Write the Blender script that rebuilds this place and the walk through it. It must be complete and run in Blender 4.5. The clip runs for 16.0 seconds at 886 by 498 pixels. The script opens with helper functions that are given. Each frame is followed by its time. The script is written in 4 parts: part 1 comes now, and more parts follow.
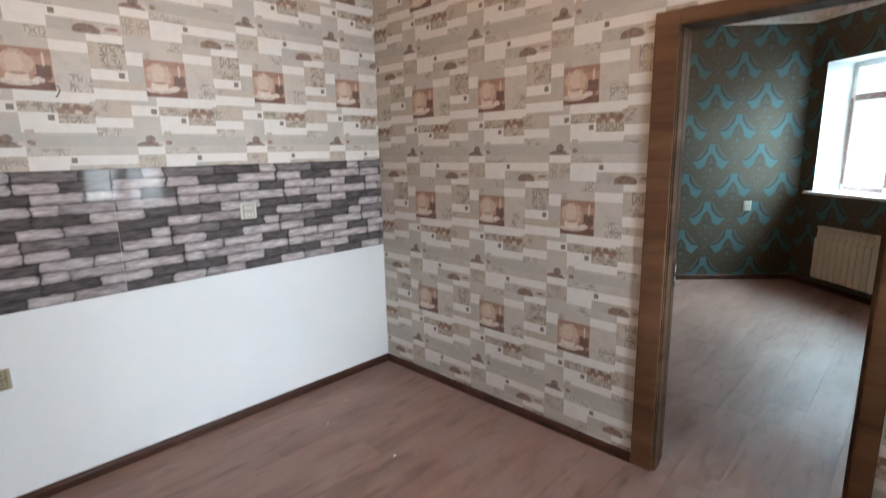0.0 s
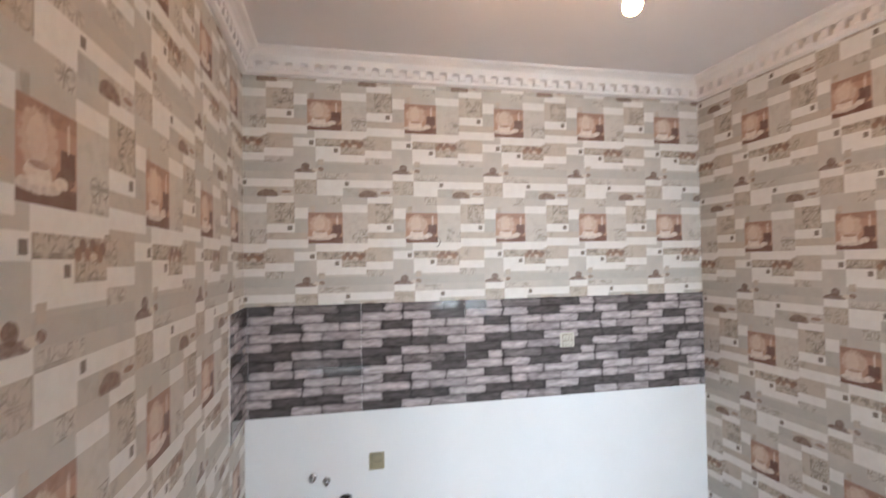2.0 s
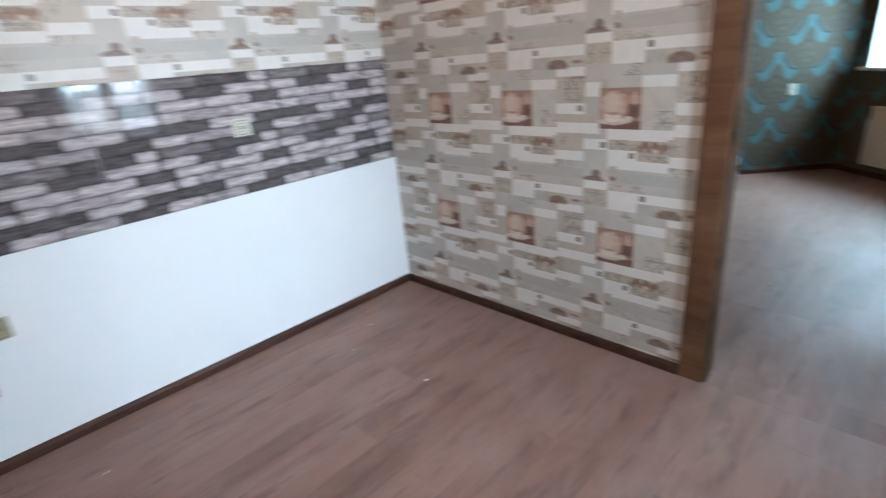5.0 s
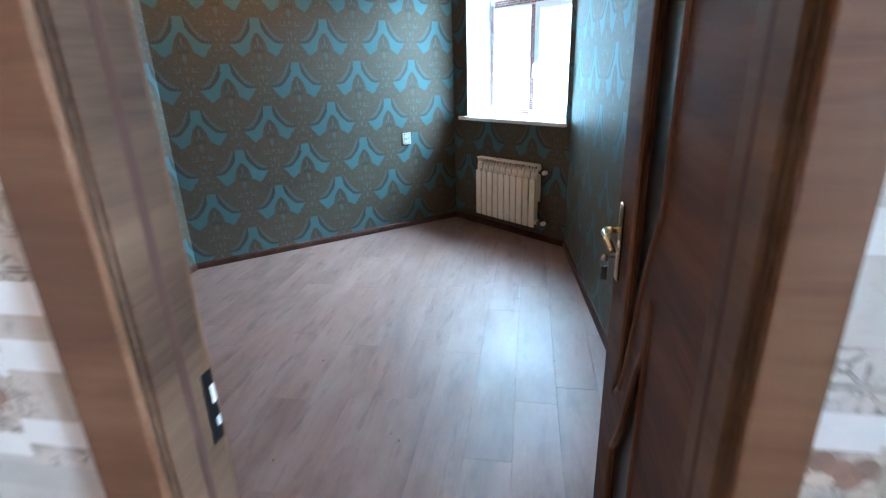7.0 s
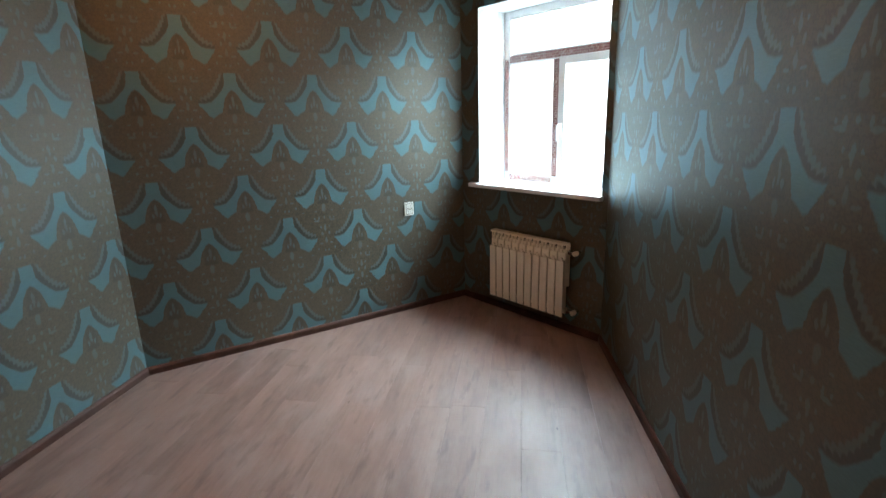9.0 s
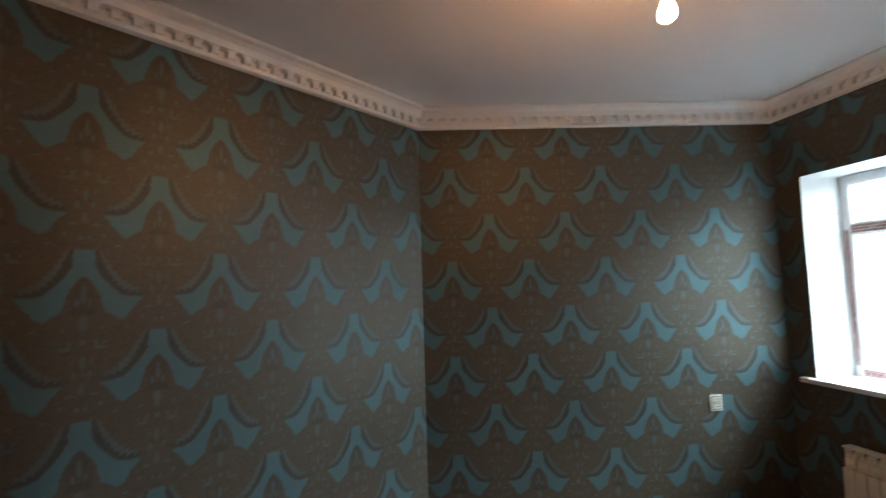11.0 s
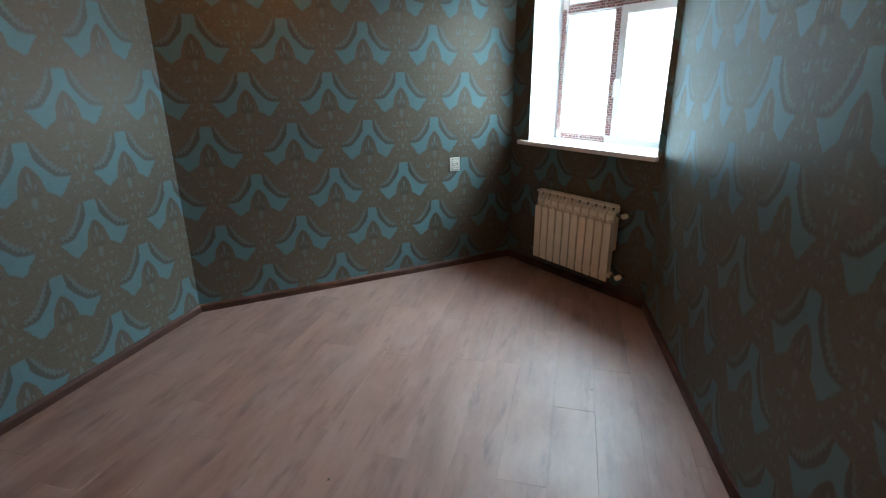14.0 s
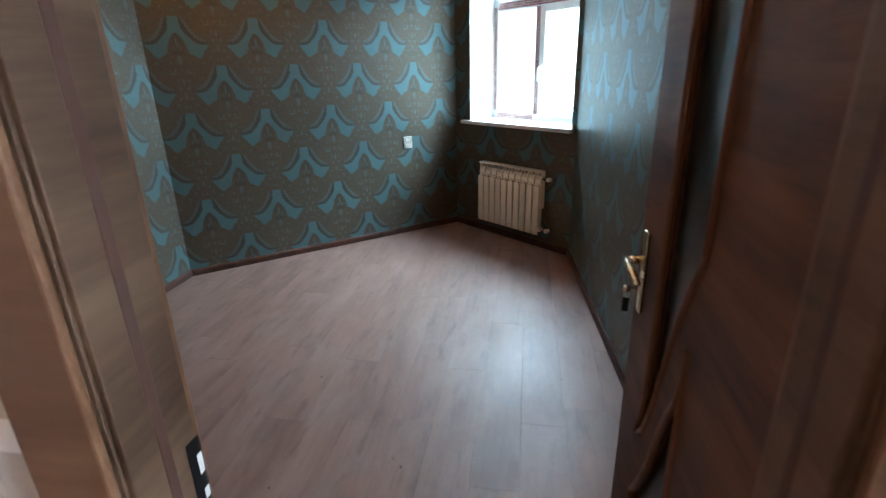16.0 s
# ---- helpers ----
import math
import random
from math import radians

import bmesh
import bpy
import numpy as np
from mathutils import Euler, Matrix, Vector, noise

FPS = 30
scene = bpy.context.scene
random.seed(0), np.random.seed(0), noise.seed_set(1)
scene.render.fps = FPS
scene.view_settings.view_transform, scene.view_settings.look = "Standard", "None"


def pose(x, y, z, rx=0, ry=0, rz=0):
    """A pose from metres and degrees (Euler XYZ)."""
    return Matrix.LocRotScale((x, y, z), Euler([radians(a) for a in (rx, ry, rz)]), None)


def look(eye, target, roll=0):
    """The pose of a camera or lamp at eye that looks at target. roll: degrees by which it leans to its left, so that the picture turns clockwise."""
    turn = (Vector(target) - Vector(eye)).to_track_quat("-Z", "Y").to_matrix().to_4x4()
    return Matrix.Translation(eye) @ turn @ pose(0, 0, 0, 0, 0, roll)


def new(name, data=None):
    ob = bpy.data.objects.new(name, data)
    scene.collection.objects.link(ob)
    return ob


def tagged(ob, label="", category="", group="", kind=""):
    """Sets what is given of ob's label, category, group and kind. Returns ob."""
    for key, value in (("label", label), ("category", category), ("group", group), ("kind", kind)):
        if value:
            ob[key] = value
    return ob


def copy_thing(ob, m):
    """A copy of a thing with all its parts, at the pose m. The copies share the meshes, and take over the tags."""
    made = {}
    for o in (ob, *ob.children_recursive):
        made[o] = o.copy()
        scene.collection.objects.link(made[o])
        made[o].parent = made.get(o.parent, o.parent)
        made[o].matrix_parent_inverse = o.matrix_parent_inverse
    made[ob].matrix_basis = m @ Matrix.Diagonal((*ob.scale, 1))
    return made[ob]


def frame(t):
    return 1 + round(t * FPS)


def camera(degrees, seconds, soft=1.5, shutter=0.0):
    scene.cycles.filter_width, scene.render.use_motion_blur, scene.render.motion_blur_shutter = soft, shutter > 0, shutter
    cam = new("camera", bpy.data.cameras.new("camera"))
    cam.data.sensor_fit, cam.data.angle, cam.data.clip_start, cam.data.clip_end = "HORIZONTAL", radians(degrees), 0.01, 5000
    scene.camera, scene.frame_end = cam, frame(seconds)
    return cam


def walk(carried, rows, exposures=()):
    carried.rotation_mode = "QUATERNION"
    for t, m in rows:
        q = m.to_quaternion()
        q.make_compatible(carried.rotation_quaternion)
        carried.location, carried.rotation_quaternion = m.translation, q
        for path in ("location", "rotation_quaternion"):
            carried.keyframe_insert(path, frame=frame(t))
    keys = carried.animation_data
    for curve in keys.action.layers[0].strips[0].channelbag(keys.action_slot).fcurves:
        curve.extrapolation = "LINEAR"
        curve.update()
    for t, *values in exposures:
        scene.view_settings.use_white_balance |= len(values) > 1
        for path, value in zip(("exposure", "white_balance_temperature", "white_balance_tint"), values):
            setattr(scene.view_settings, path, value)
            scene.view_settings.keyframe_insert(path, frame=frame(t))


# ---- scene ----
from mathutils import geometry

cam = camera(83.4, 16.0, soft=1.2, shutter=0.35)
PATH = [
    (0, (-2.273, -2.834, 1.528), (-0.869, -1.463, 1.14), -1.2),
    (0.5, (-2.262, -2.824, 1.625), (-0.792, -1.47, 1.548), -2.2),
    (1, (-2.24, -2.871, 1.759), (-0.869, -1.431, 1.978), -3.2),
    (1.5, (-2.304, -2.868, 1.77), (-1.404, -1.102, 2.031), -2.3),
    (2, (-2.414, -2.897, 1.718), (-1.986, -0.944, 1.762), -0.9),
    (2.5, (-2.408, -2.983, 1.605), (-2.098, -1.025, 1.336), -0.5),
    (3, (-2.474, -3.103, 1.506), (-2.108, -1.211, 0.969), 0.2),
    (3.5, (-2.477, -3.156, 1.458), (-2.102, -1.3, 0.814), 0.3),
    (4, (-2.453, -3.057, 1.445), (-2.06, -1.206, 0.798), -0.9),
    (4.5, (-2.325, -2.814, 1.452), (-1.651, -1.042, 0.817), -4.0),
    (5, (-2.121, -2.604, 1.451), (-0.832, -1.252, 0.736), -5.3),
    (5.2, (-2.003, -2.562, 1.471), (-0.521, -1.451, 0.715), -5.0),
    (7.3, (-0.276, -2.5, 1.439), (1.578, -2.177, 0.764), -2.0),
    (7.5, (-0.159, -2.455, 1.44), (1.691, -2.096, 0.771), -2.0),
    (8, (0.11, -2.392, 1.455), (1.961, -2.023, 0.792), -2.0),
    (8.2, (0.22, -2.385, 1.452), (2.069, -2.009, 0.79), -1.9),
    (10.3, (0.309, -2.096, 1.73), (2.251, -1.646, 1.898), -2.8),
    (10.5, (0.36, -2.149, 1.723), (2.205, -1.402, 1.913), -2.4),
    (11, (0.314, -2.147, 1.681), (1.865, -0.893, 1.834), -1.8),
    (11.5, (0.28, -2.174, 1.561), (1.627, -0.697, 1.493), -2.0),
    (12, (0.315, -2.223, 1.464), (1.631, -0.762, 1.098), -1.3),
    (12.5, (0.297, -2.192, 1.514), (1.761, -0.957, 0.941), -2.5),
    (13, (0.303, -2.23, 1.456), (1.959, -1.316, 0.806), -2.9),
    (13.5, (0.3, -2.268, 1.448), (2.092, -1.712, 0.755), -1.6),
    (14, (0.278, -2.305, 1.472), (2.111, -1.823, 0.832), -0.5),
    (14.5, (0.186, -2.35, 1.449), (1.996, -1.762, 0.831), -1.1),
    (15, (0.027, -2.387, 1.496), (1.806, -1.742, 0.85), -2.3),
    (15.5, (-0.172, -2.439, 1.489), (1.649, -1.914, 0.849), -2.1),
    (16, (-0.38, -2.47, 1.482), (1.472, -2.153, 0.797), -1.4),
]
EXPOSURES = [(0, -0.25, 6350, 11), (1.0, -0.45, 6900, 15), (1.5, -0.3, 7200, 16), (2.0, -0.05, 6300, 12), (2.5, -0.15, 6100, 9), (3.5, 0.05, 5900, 7), (4.0, 0.0, 5850, 7), (5.2, -0.05, 5650, 7), (7.3, 0.6, 5150, 7), (8.2, 0.2, 6500, 15),
             (10.5, -0.15, 6600, 17), (11.0, -0.55, 6650, 18), (11.5, 0.8, 6300, 14), (12.0, 1.45, 5900, 11), (12.5, 0.95, 6100, 14), (13.0, -0.12, 6150, 14), (14.5, -0.25, 6550, 17), (15.5, -0.2, 6550, 17), (16, 0.0, 5950, 12)]
walk(cam, [(t, look(eye, target, roll)) for t, eye, target, roll in PATH], EXPOSURES)

# ---------------------------------------------------------------- world, daylight, lamps
world = bpy.data.worlds.new("overcast_sky")
scene.world = world
world.use_nodes = True
_sky = world.node_tree.nodes.new("ShaderNodeTexSky")
_sky.sky_type, _sky.sun_disc = "NISHITA", False
_sky.sun_elevation, _sky.sun_rotation = radians(40), radians(150)
world.node_tree.links.new(_sky.outputs[0], world.node_tree.nodes["Background"].inputs[0])
world.node_tree.nodes["Background"].inputs[1].default_value = 0.1


def window_light(name, m, width, height, watts, colour):
    data = bpy.data.lights.new(name, "AREA")
    data.shape, data.size, data.size_y, data.energy, data.color = "RECTANGLE", width, height, watts, colour
    new(name, data).matrix_world = m


# Plan, metres. Kitchen: x from KX to 0, y from KY to 0. Bedroom: corners from the party wall round to it again.
KX, KY, CEIL, CORN = -2.9, -3.45, 2.9, 2.76
WALL = 0.12
KF = -0.042      # the kitchen floor lies a little lower; the laminate rises gently behind the doorway
RAMP = 0.8
BED = [(WALL, 0.075), (2.83, 0.075), (4.468, -1.80), (3.585, -2.842), (WALL, -3.12)]
B_COR, F_COR, R_COR = Vector(BED[1]), Vector(BED[2]), Vector(BED[3])
WIN_U0, WIN_U1, WIN_Z0, WIN_Z1, WIN_D = 0.195, 1.32, 1.0, 2.335, 0.30
W_ALONG = (R_COR - F_COR).normalized()
W_OUT = Vector((-W_ALONG.y, W_ALONG.x))


def on_window_wall(u, d, z):
    """u along the bedroom's window wall from its far corner, d outwards, z up."""
    p = F_COR + W_ALONG * u + W_OUT * d
    return Vector((p.x, p.y, z))


BED_LIGHT, KIT_LIGHT = 2250, 640
# the bright sky stands high outside each window and shines down through it
_c = on_window_wall((WIN_U0 + WIN_U1) / 2, 1.9, 3.35)
_t = on_window_wall((WIN_U0 + WIN_U1) / 2, 0.25, 1.65)
window_light("sky_over_bedroom_window", look(_c, _t), 4.6, 1.8, BED_LIGHT, (0.64, 0.90, 1.0))
KW = (-1.2, -0.3, 0.95, 2.32)
_c, _t = Vector(((KW[0] + KW[1]) / 2, KY - 1.9, 2.3)), Vector(((KW[0] + KW[1]) / 2, KY - 0.2, 1.6))
window_light("sky_over_kitchen_window", look(_c, _t), 2.0, 1.8, KIT_LIGHT, (0.78, 0.92, 1.0))

# ---------------------------------------------------------------- materials


class Nodes:
    """Short hand for a material's node tree."""

    def __init__(self, name):
        self.mat = bpy.data.materials.new(name)
        self.mat.use_nodes = True
        self.t = self.mat.node_tree
        self.bsdf = self.t.nodes["Principled BSDF"]

    def put(self, socket, value):
        if hasattr(value, "links"):
            self.t.links.new(value, socket)
        elif isinstance(value, (tuple, list)) and len(value) == 3 and socket.type == "RGBA":
            socket.default_value = (*value, 1)
        else:
            socket.default_value = value

    def node(self, kind, inputs=(), out=0, operation="", feature=""):
        n = self.t.nodes.new(kind)
        if operation:
            n.operation = operation
        if feature:
            n.feature = feature
        for k, v in dict(inputs).items():
            self.put(n.inputs[k], v)
        return n.outputs[out]

    def m(self, op, a, b=0.0, c=0.0):
        return self.node("ShaderNodeMath", {0: a, 1: b, 2: c}, operation=op)

    def mix(self, f, a, b):
        n = self.t.nodes.new("ShaderNodeMix")
        n.data_type = "RGBA"
        self.put(n.inputs[0], f), self.put(n.inputs[6], a), self.put(n.inputs[7], b)
        return n.outputs[2]

    def noise(self, vec, scale, detail=4.0, rough=0.55):
        return self.node("ShaderNodeTexNoise", {"Vector": vec, "Scale": scale, "Detail": detail, "Roughness": rough})

    def span(self, x, lo, hi, a=0.0, b=1.0):
        return self.node("ShaderNodeMapRange", {0: x, 1: lo, 2: hi, 3: a, 4: b})

    def obj(self):
        return self.node("ShaderNodeTexCoord", out=3)

    def uv(self):
        s = self.t.nodes.new("ShaderNodeSeparateXYZ")
        uv = self.node("ShaderNodeTexCoord", out=2)
        self.t.links.new(uv, s.inputs[0])
        return s.outputs[0], s.outputs[1], uv

    def scaled(self, vec, s):
        return self.node("ShaderNodeVectorMath", {0: vec, 1: s}, operation="MULTIPLY")

    def moved(self, vec, s):
        return self.node("ShaderNodeVectorMath", {0: vec, 1: s}, operation="ADD")

    def bump(self, h, strength, dist=0.002):
        self.put(self.bsdf.inputs["Normal"], self.node("ShaderNodeBump", {"Strength": strength, "Distance": dist, "Height": h}))

    def done(self, colour=None, rough=None, metal=None, **more):
        for k, v in (("Base Color", colour), ("Roughness", rough), ("Metallic", metal), *more.items()):
            if v is not None:
                self.put(self.bsdf.inputs[k.replace("_", " ")], v)
        return self.mat


def plain(name, colour, rough=0.5, metal=0.0, vary=0.12, scale=9.0, bump=0.0, **more):
    """A painted, plastic or metal surface with faint unevenness at two scales."""
    n = Nodes(name)
    o = n.obj()
    a, b = n.noise(o, scale), n.noise(o, scale * 9, 3.0)
    f = n.m("ADD", n.m("MULTIPLY", a, 0.65), n.m("MULTIPLY", b, 0.35))
    dark = tuple(c * (1 - vary) for c in colour)
    light = tuple(min(1, c * (1 + vary)) for c in colour)
    col = n.mix(n.span(f, 0.3, 0.7), dark, light)
    if bump:
        n.bump(b, bump)
    return n.done(col, n.span(a, 0.3, 0.7, rough * 0.85, min(1, rough * 1.15)), metal, **more)


def wood(name, dark, mid, light, along, rough=0.45, per_piece=False, knots=0.0, contrast=1.0, across=9.0):
    """Wood grain running along one axis of the object (0, 1 or 2)."""
    n = Nodes(name)
    o = n.obj()
    if per_piece:
        r = n.node("ShaderNodeObjectInfo", out=5)
        o = n.moved(n.node("ShaderNodeNewGeometry"), n.node("ShaderNodeCombineXYZ", {0: n.m("MULTIPLY", r, 37.0), 1: n.m("MULTIPLY", r, 91.0), 2: n.m("MULTIPLY", r, 13.0)}))
    s1, s2 = [across] * 3, [70.0] * 3
    s1[along], s2[along] = 1.1, 3.0
    warp = n.noise(n.scaled(o, tuple(2.0 if i != along else 0.7 for i in range(3))), 2.0, 2.0)
    big = n.noise(n.moved(n.scaled(o, tuple(s1)), n.node("ShaderNodeCombineXYZ", {0: warp, 1: warp, 2: warp})), 1.0, 5.0, 0.6)
    fine = n.noise(n.scaled(o, tuple(s2)), 1.0, 4.0, 0.6)
    f = n.m("ADD", n.m("MULTIPLY", big, 0.85), n.m("MULTIPLY", fine, 0.15))
    ramp = n.t.nodes.new("ShaderNodeValToRGB")
    n.t.links.new(f, ramp.inputs[0])
    e = ramp.color_ramp.elements
    e[0].position, e[1].position = 0.5 - 0.17 / contrast, 0.5 + 0.17 / contrast
    e[0].color, e[1].color = (*dark, 1), (*light, 1)
    e.new(0.5).color = (*mid, 1)
    col = ramp.outputs[0]
    if knots:
        v = n.node("ShaderNodeTexVoronoi", {"Vector": n.scaled(o, tuple(3.0 if i != along else 1.4 for i in range(3))), "Scale": 1.6})
        col = n.mix(n.span(v, 0.0, 0.10, knots, 0.0), col, tuple(c * 0.45 for c in dark))
    if per_piece:
        col = n.mix(n.m("MULTIPLY", n.node("ShaderNodeObjectInfo", out=5), 0.10), col, dark)
        place = n.node("ShaderNodeNewGeometry")
        smear = n.noise(n.scaled(place, (1.0, 2.2, 1.0)), 3.0, 5.0, 0.65)
        col = n.mix(n.span(smear, 0.46, 0.72, 0.0, 0.35), col, (0.32, 0.25, 0.225))
        col = n.mix(n.span(n.noise(n.scaled(place, (2.0, 9.0, 1.0)), 1.6, 4.0, 0.6), 0.56, 0.70, 0.0, 0.55), col, tuple(c * 0.8 for c in dark))
        wear = n.noise(n.node("ShaderNodeNewGeometry"), 1.7, 4.0)
        n.put(n.bsdf.inputs["Roughness"], n.span(n.m("ADD", n.m("MULTIPLY", wear, 0.6), n.m("MULTIPLY", smear, 0.4)), 0.38, 0.62, rough * 0.85, rough * 1.25))
    else:
        n.put(n.bsdf.inputs["Roughness"], rough)
        n.put(n.bsdf.inputs["Specular IOR Level"], 0.2)
    n.bump(fine, 0.12, 0.001)
    return n.done(col)


def kitchen_paper():
    """Printed patchwork of grey, white and beige blocks with small coffee pictures; one repeat is 0.5545 by 0.646 m."""
    n = Nodes("patchwork_wallpaper")
    x, y, uv = n.uv()
    u, v = n.m("DIVIDE", x, 0.5545), n.m("DIVIDE", n.m("MULTIPLY", y, -1.0), 0.646)
    WHITE, GREY, BEIGE, PALE = (0.73, 0.71, 0.675), (0.45, 0.428, 0.388), (0.49, 0.425, 0.355), (0.54, 0.50, 0.45)
    DARK, BROWN, RUST = (0.18, 0.145, 0.115), (0.15, 0.070, 0.040), (0.24, 0.120, 0.068)
    cloud = n.noise(uv, 7.0, 4.0)
    blob = n.noise(uv, 55.0, 3.0)
    smudge = n.noise(uv, 21.0, 5.0, 0.65)
    # cement tile ornament: ringed flowers in a 48 mm grid, worn away in places
    ox, oy = (n.m("ABSOLUTE", n.m("SUBTRACT", n.m("FRACT", n.m("DIVIDE", q, 0.048)), 0.5)) for q in (x, y))
    rad = n.m("POWER", n.m("ADD", n.m("MULTIPLY", ox, ox), n.m("MULTIPLY", oy, oy)), 0.5)
    cross = n.m("MULTIPLY", n.m("COMPARE", ox, oy, 0.085), n.m("COMPARE", rad, 0.33, 0.17))
    eye = n.m("COMPARE", rad, 0.13, 0.055)
    edge = n.m("COMPARE", n.m("MAXIMUM", n.m("MULTIPLY", ox, 0.9), oy), 0.44, 0.05)
    ornament = n.m("MULTIPLY", n.m("MAXIMUM", n.m("MAXIMUM", cross, eye), edge), n.span(n.noise(uv, 24.0, 4.0), 0.40, 0.56))
    state = {"c": n.mix(n.span(cloud, 0.35, 0.65), GREY, PALE)}

    def inside(u0, u1, v0, v1):
        def one(p, a, b):
            return n.m("COMPARE", n.m("FRACT", n.m("ADD", p, 2.5 - (a + b) / 2)), 0.5, (b - a) / 2)
        return n.m("MULTIPLY", one(u, u0, u1), one(v, v0, v1))

    def block(u0, u1, v0, v1, colour, print_=None, amount=0.0):
        k = inside(u0, u1, v0, v1)
        if print_ == "tiles":
            colour = n.mix(n.m("MULTIPLY", ornament, amount), colour, (0.17, 0.135, 0.10))
        if print_ == "stain":
            colour = n.mix(n.m("MULTIPLY", n.span(blob, 0.45, 0.56), amount), colour, BROWN)
        if print_ == "worn":
            colour = n.mix(n.m("MULTIPLY", n.span(smudge, 0.48, 0.66), amount), colour, (0.30, 0.255, 0.21))
        state["c"] = n.mix(k, state["c"], colour)

    def oval(uc, vc, ru, rv, colour, grain=0.35, flat=False):
        a = n.m("DIVIDE", n.m("SUBTRACT", n.m("FRACT", n.m("ADD", u, 2.5 - uc)), 0.5), ru)
        b = n.m("DIVIDE", n.m("SUBTRACT", n.m("FRACT", n.m("ADD", v, 2.5 - vc)), 0.5), rv)
        d = n.m("ADD", n.m("ADD", n.m("MULTIPLY", a, a), n.m("MULTIPLY", b, b)), n.m("MULTIPLY", n.m("SUBTRACT", blob, 0.5), grain * 6))
        k = n.span(d, 0.85, 1.1, 1.0, 0.0)
        if flat:
            k = n.m("MULTIPLY", k, n.span(b, 0.25, 0.4, 1.0, 0.0))
        state["c"] = n.mix(n.m("MULTIPLY", k, n.span(blob, 0.3, 0.6, 1.0, 0.7)), state["c"], colour)

    # courses beside the picture
    block(0.34, 0.60, -0.07, 0.00, WHITE)
    block(0.34, 0.60, 0.00, 0.27, PALE, "worn", 0.25)
    block(0.44, 0.60, 0.15, 0.27, PALE, "tiles", 0.75)
    block(0.60, 0.87, -0.09, 0.10, BEIGE, "tiles", 0.9)
    block(0.60, 0.68, -0.09, 0.10, BEIGE, "worn", 0.6)
    block(0.60, 0.87, 0.10, 0.175, WHITE)
    block(0.80, 0.845, 0.115, 0.155, DARK)
    block(0.87, 1.00, -0.04, 0.055, WHITE)
    block(0.87, 1.00, 0.055, 0.175, GREY, "worn", 0.3)
    block(0.60, 1.00, 0.175, 0.235, BEIGE, "worn", 0.25)
    block(0.62, 0.67, 0.175, 0.235, BEIGE, "worn", 0.9)
    block(0.60, 1.00, 0.235, 0.31, WHITE)
    # strips under the picture
    block(0.07, 0.60, 0.272, 0.345, WHITE)
    block(0.60, 0.86, 0.31, 0.44, BEIGE, "worn", 0.35)
    block(0.56, 0.68, 0.33, 0.44, BEIGE, "tiles", 0.7)
    block(0.86, 1.08, 0.345, 0.42, WHITE)
    block(0.015, 0.062, 0.365, 0.405, DARK)
    block(0.08, 0.33, 0.345, 0.415, BEIGE, "tiles", 0.9)
    block(0.33, 0.58, 0.345, 0.425, BEIGE, "stain", 0.55)
    block(0.33, 0.58, 0.425, 0.485, BEIGE, "tiles", 0.85)
    block(0.08, 0.33, 0.415, 0.50, WHITE)
    block(0.262, 0.305, 0.43, 0.468, DARK)
    block(0.08, 0.58, 0.485, 0.55, WHITE)
    block(0.58, 0.86, 0.44, 0.51, WHITE)
    block(0.58, 0.76, 0.51, 0.57, PALE, "tiles", 0.7)
    # band with the coffee grinder
    block(0.08, 0.86, 0.57, 0.645, GREY, "worn", 0.15)
    block(0.10, 0.16, 0.53, 0.585, BEIGE, "worn", 0.7)
    block(0.10, 0.40, 0.655, 0.71, PALE, "tiles", 0.6)
    block(-0.13, 0.09, 0.642, 0.71, WHITE)
    # band with the loaf
    block(-0.13, 0.09, 0.71, 0.84, BEIGE, "tiles", 0.55)
    block(0.09, 0.35, 0.71, 0.85, WHITE)
    block(0.33, 0.86, 0.71, 0.778, WHITE)
    block(0.37, 0.412, 0.724, 0.762, DARK)
    block(0.35, 0.51, 0.778, 0.86, GREY, "worn", 0.45)
    block(0.51, 0.70, 0.778, 0.855, BEIGE, "worn", 0.6)
    block(0.70, 0.86, 0.778, 0.855, PALE, "stain", 0.25)
    block(0.60, 0.86, 0.855, 0.915, WHITE)
    block(0.20, 0.34, 0.85, 0.925, PALE, "tiles", 0.7)
    block(0.02, 0.07, 0.94, 1.00, BEIGE, "worn", 0.9)
    # the grinder with its saucer and beans
    oval(-0.02, 0.595, 0.042, 0.032, (0.12, 0.055, 0.035), 0.10)
    oval(-0.03, 0.640, 0.105, 0.030, (0.13, 0.060, 0.038), 0.08, True)
    oval(0.085, 0.625, 0.045, 0.016, (0.62, 0.55, 0.47), 0.15)
    oval(0.13, 0.618, 0.028, 0.018, (0.20, 0.11, 0.07), 0.2)
    oval(0.61, 0.848, 0.100, 0.050, (0.13, 0.062, 0.036), 0.10, True)
    oval(0.79, 0.820, 0.05, 0.012, RUST, 0.2)
    for k, (du, dv) in enumerate(((0.355, 0.400), (0.39, 0.372), (0.425, 0.398), (0.465, 0.37), (0.50, 0.385), (0.545, 0.38), (0.52, 0.405))):
        oval(du, dv, 0.026, 0.022, (RUST, BROWN)[k % 2], 0.12)
    oval(0.47, 0.408, 0.03, 0.012, (0.60, 0.50, 0.40), 0.2)
    # the picture with the cup
    block(0.00, 0.345, 0.00, 0.272, (0.41, 0.240, 0.165))
    block(0.00, 0.345, 0.00, 0.05, (0.33, 0.19, 0.13), "stain", 0.2)
    oval(0.12, 0.105, 0.105, 0.085, (0.56, 0.42, 0.33), 0.22)
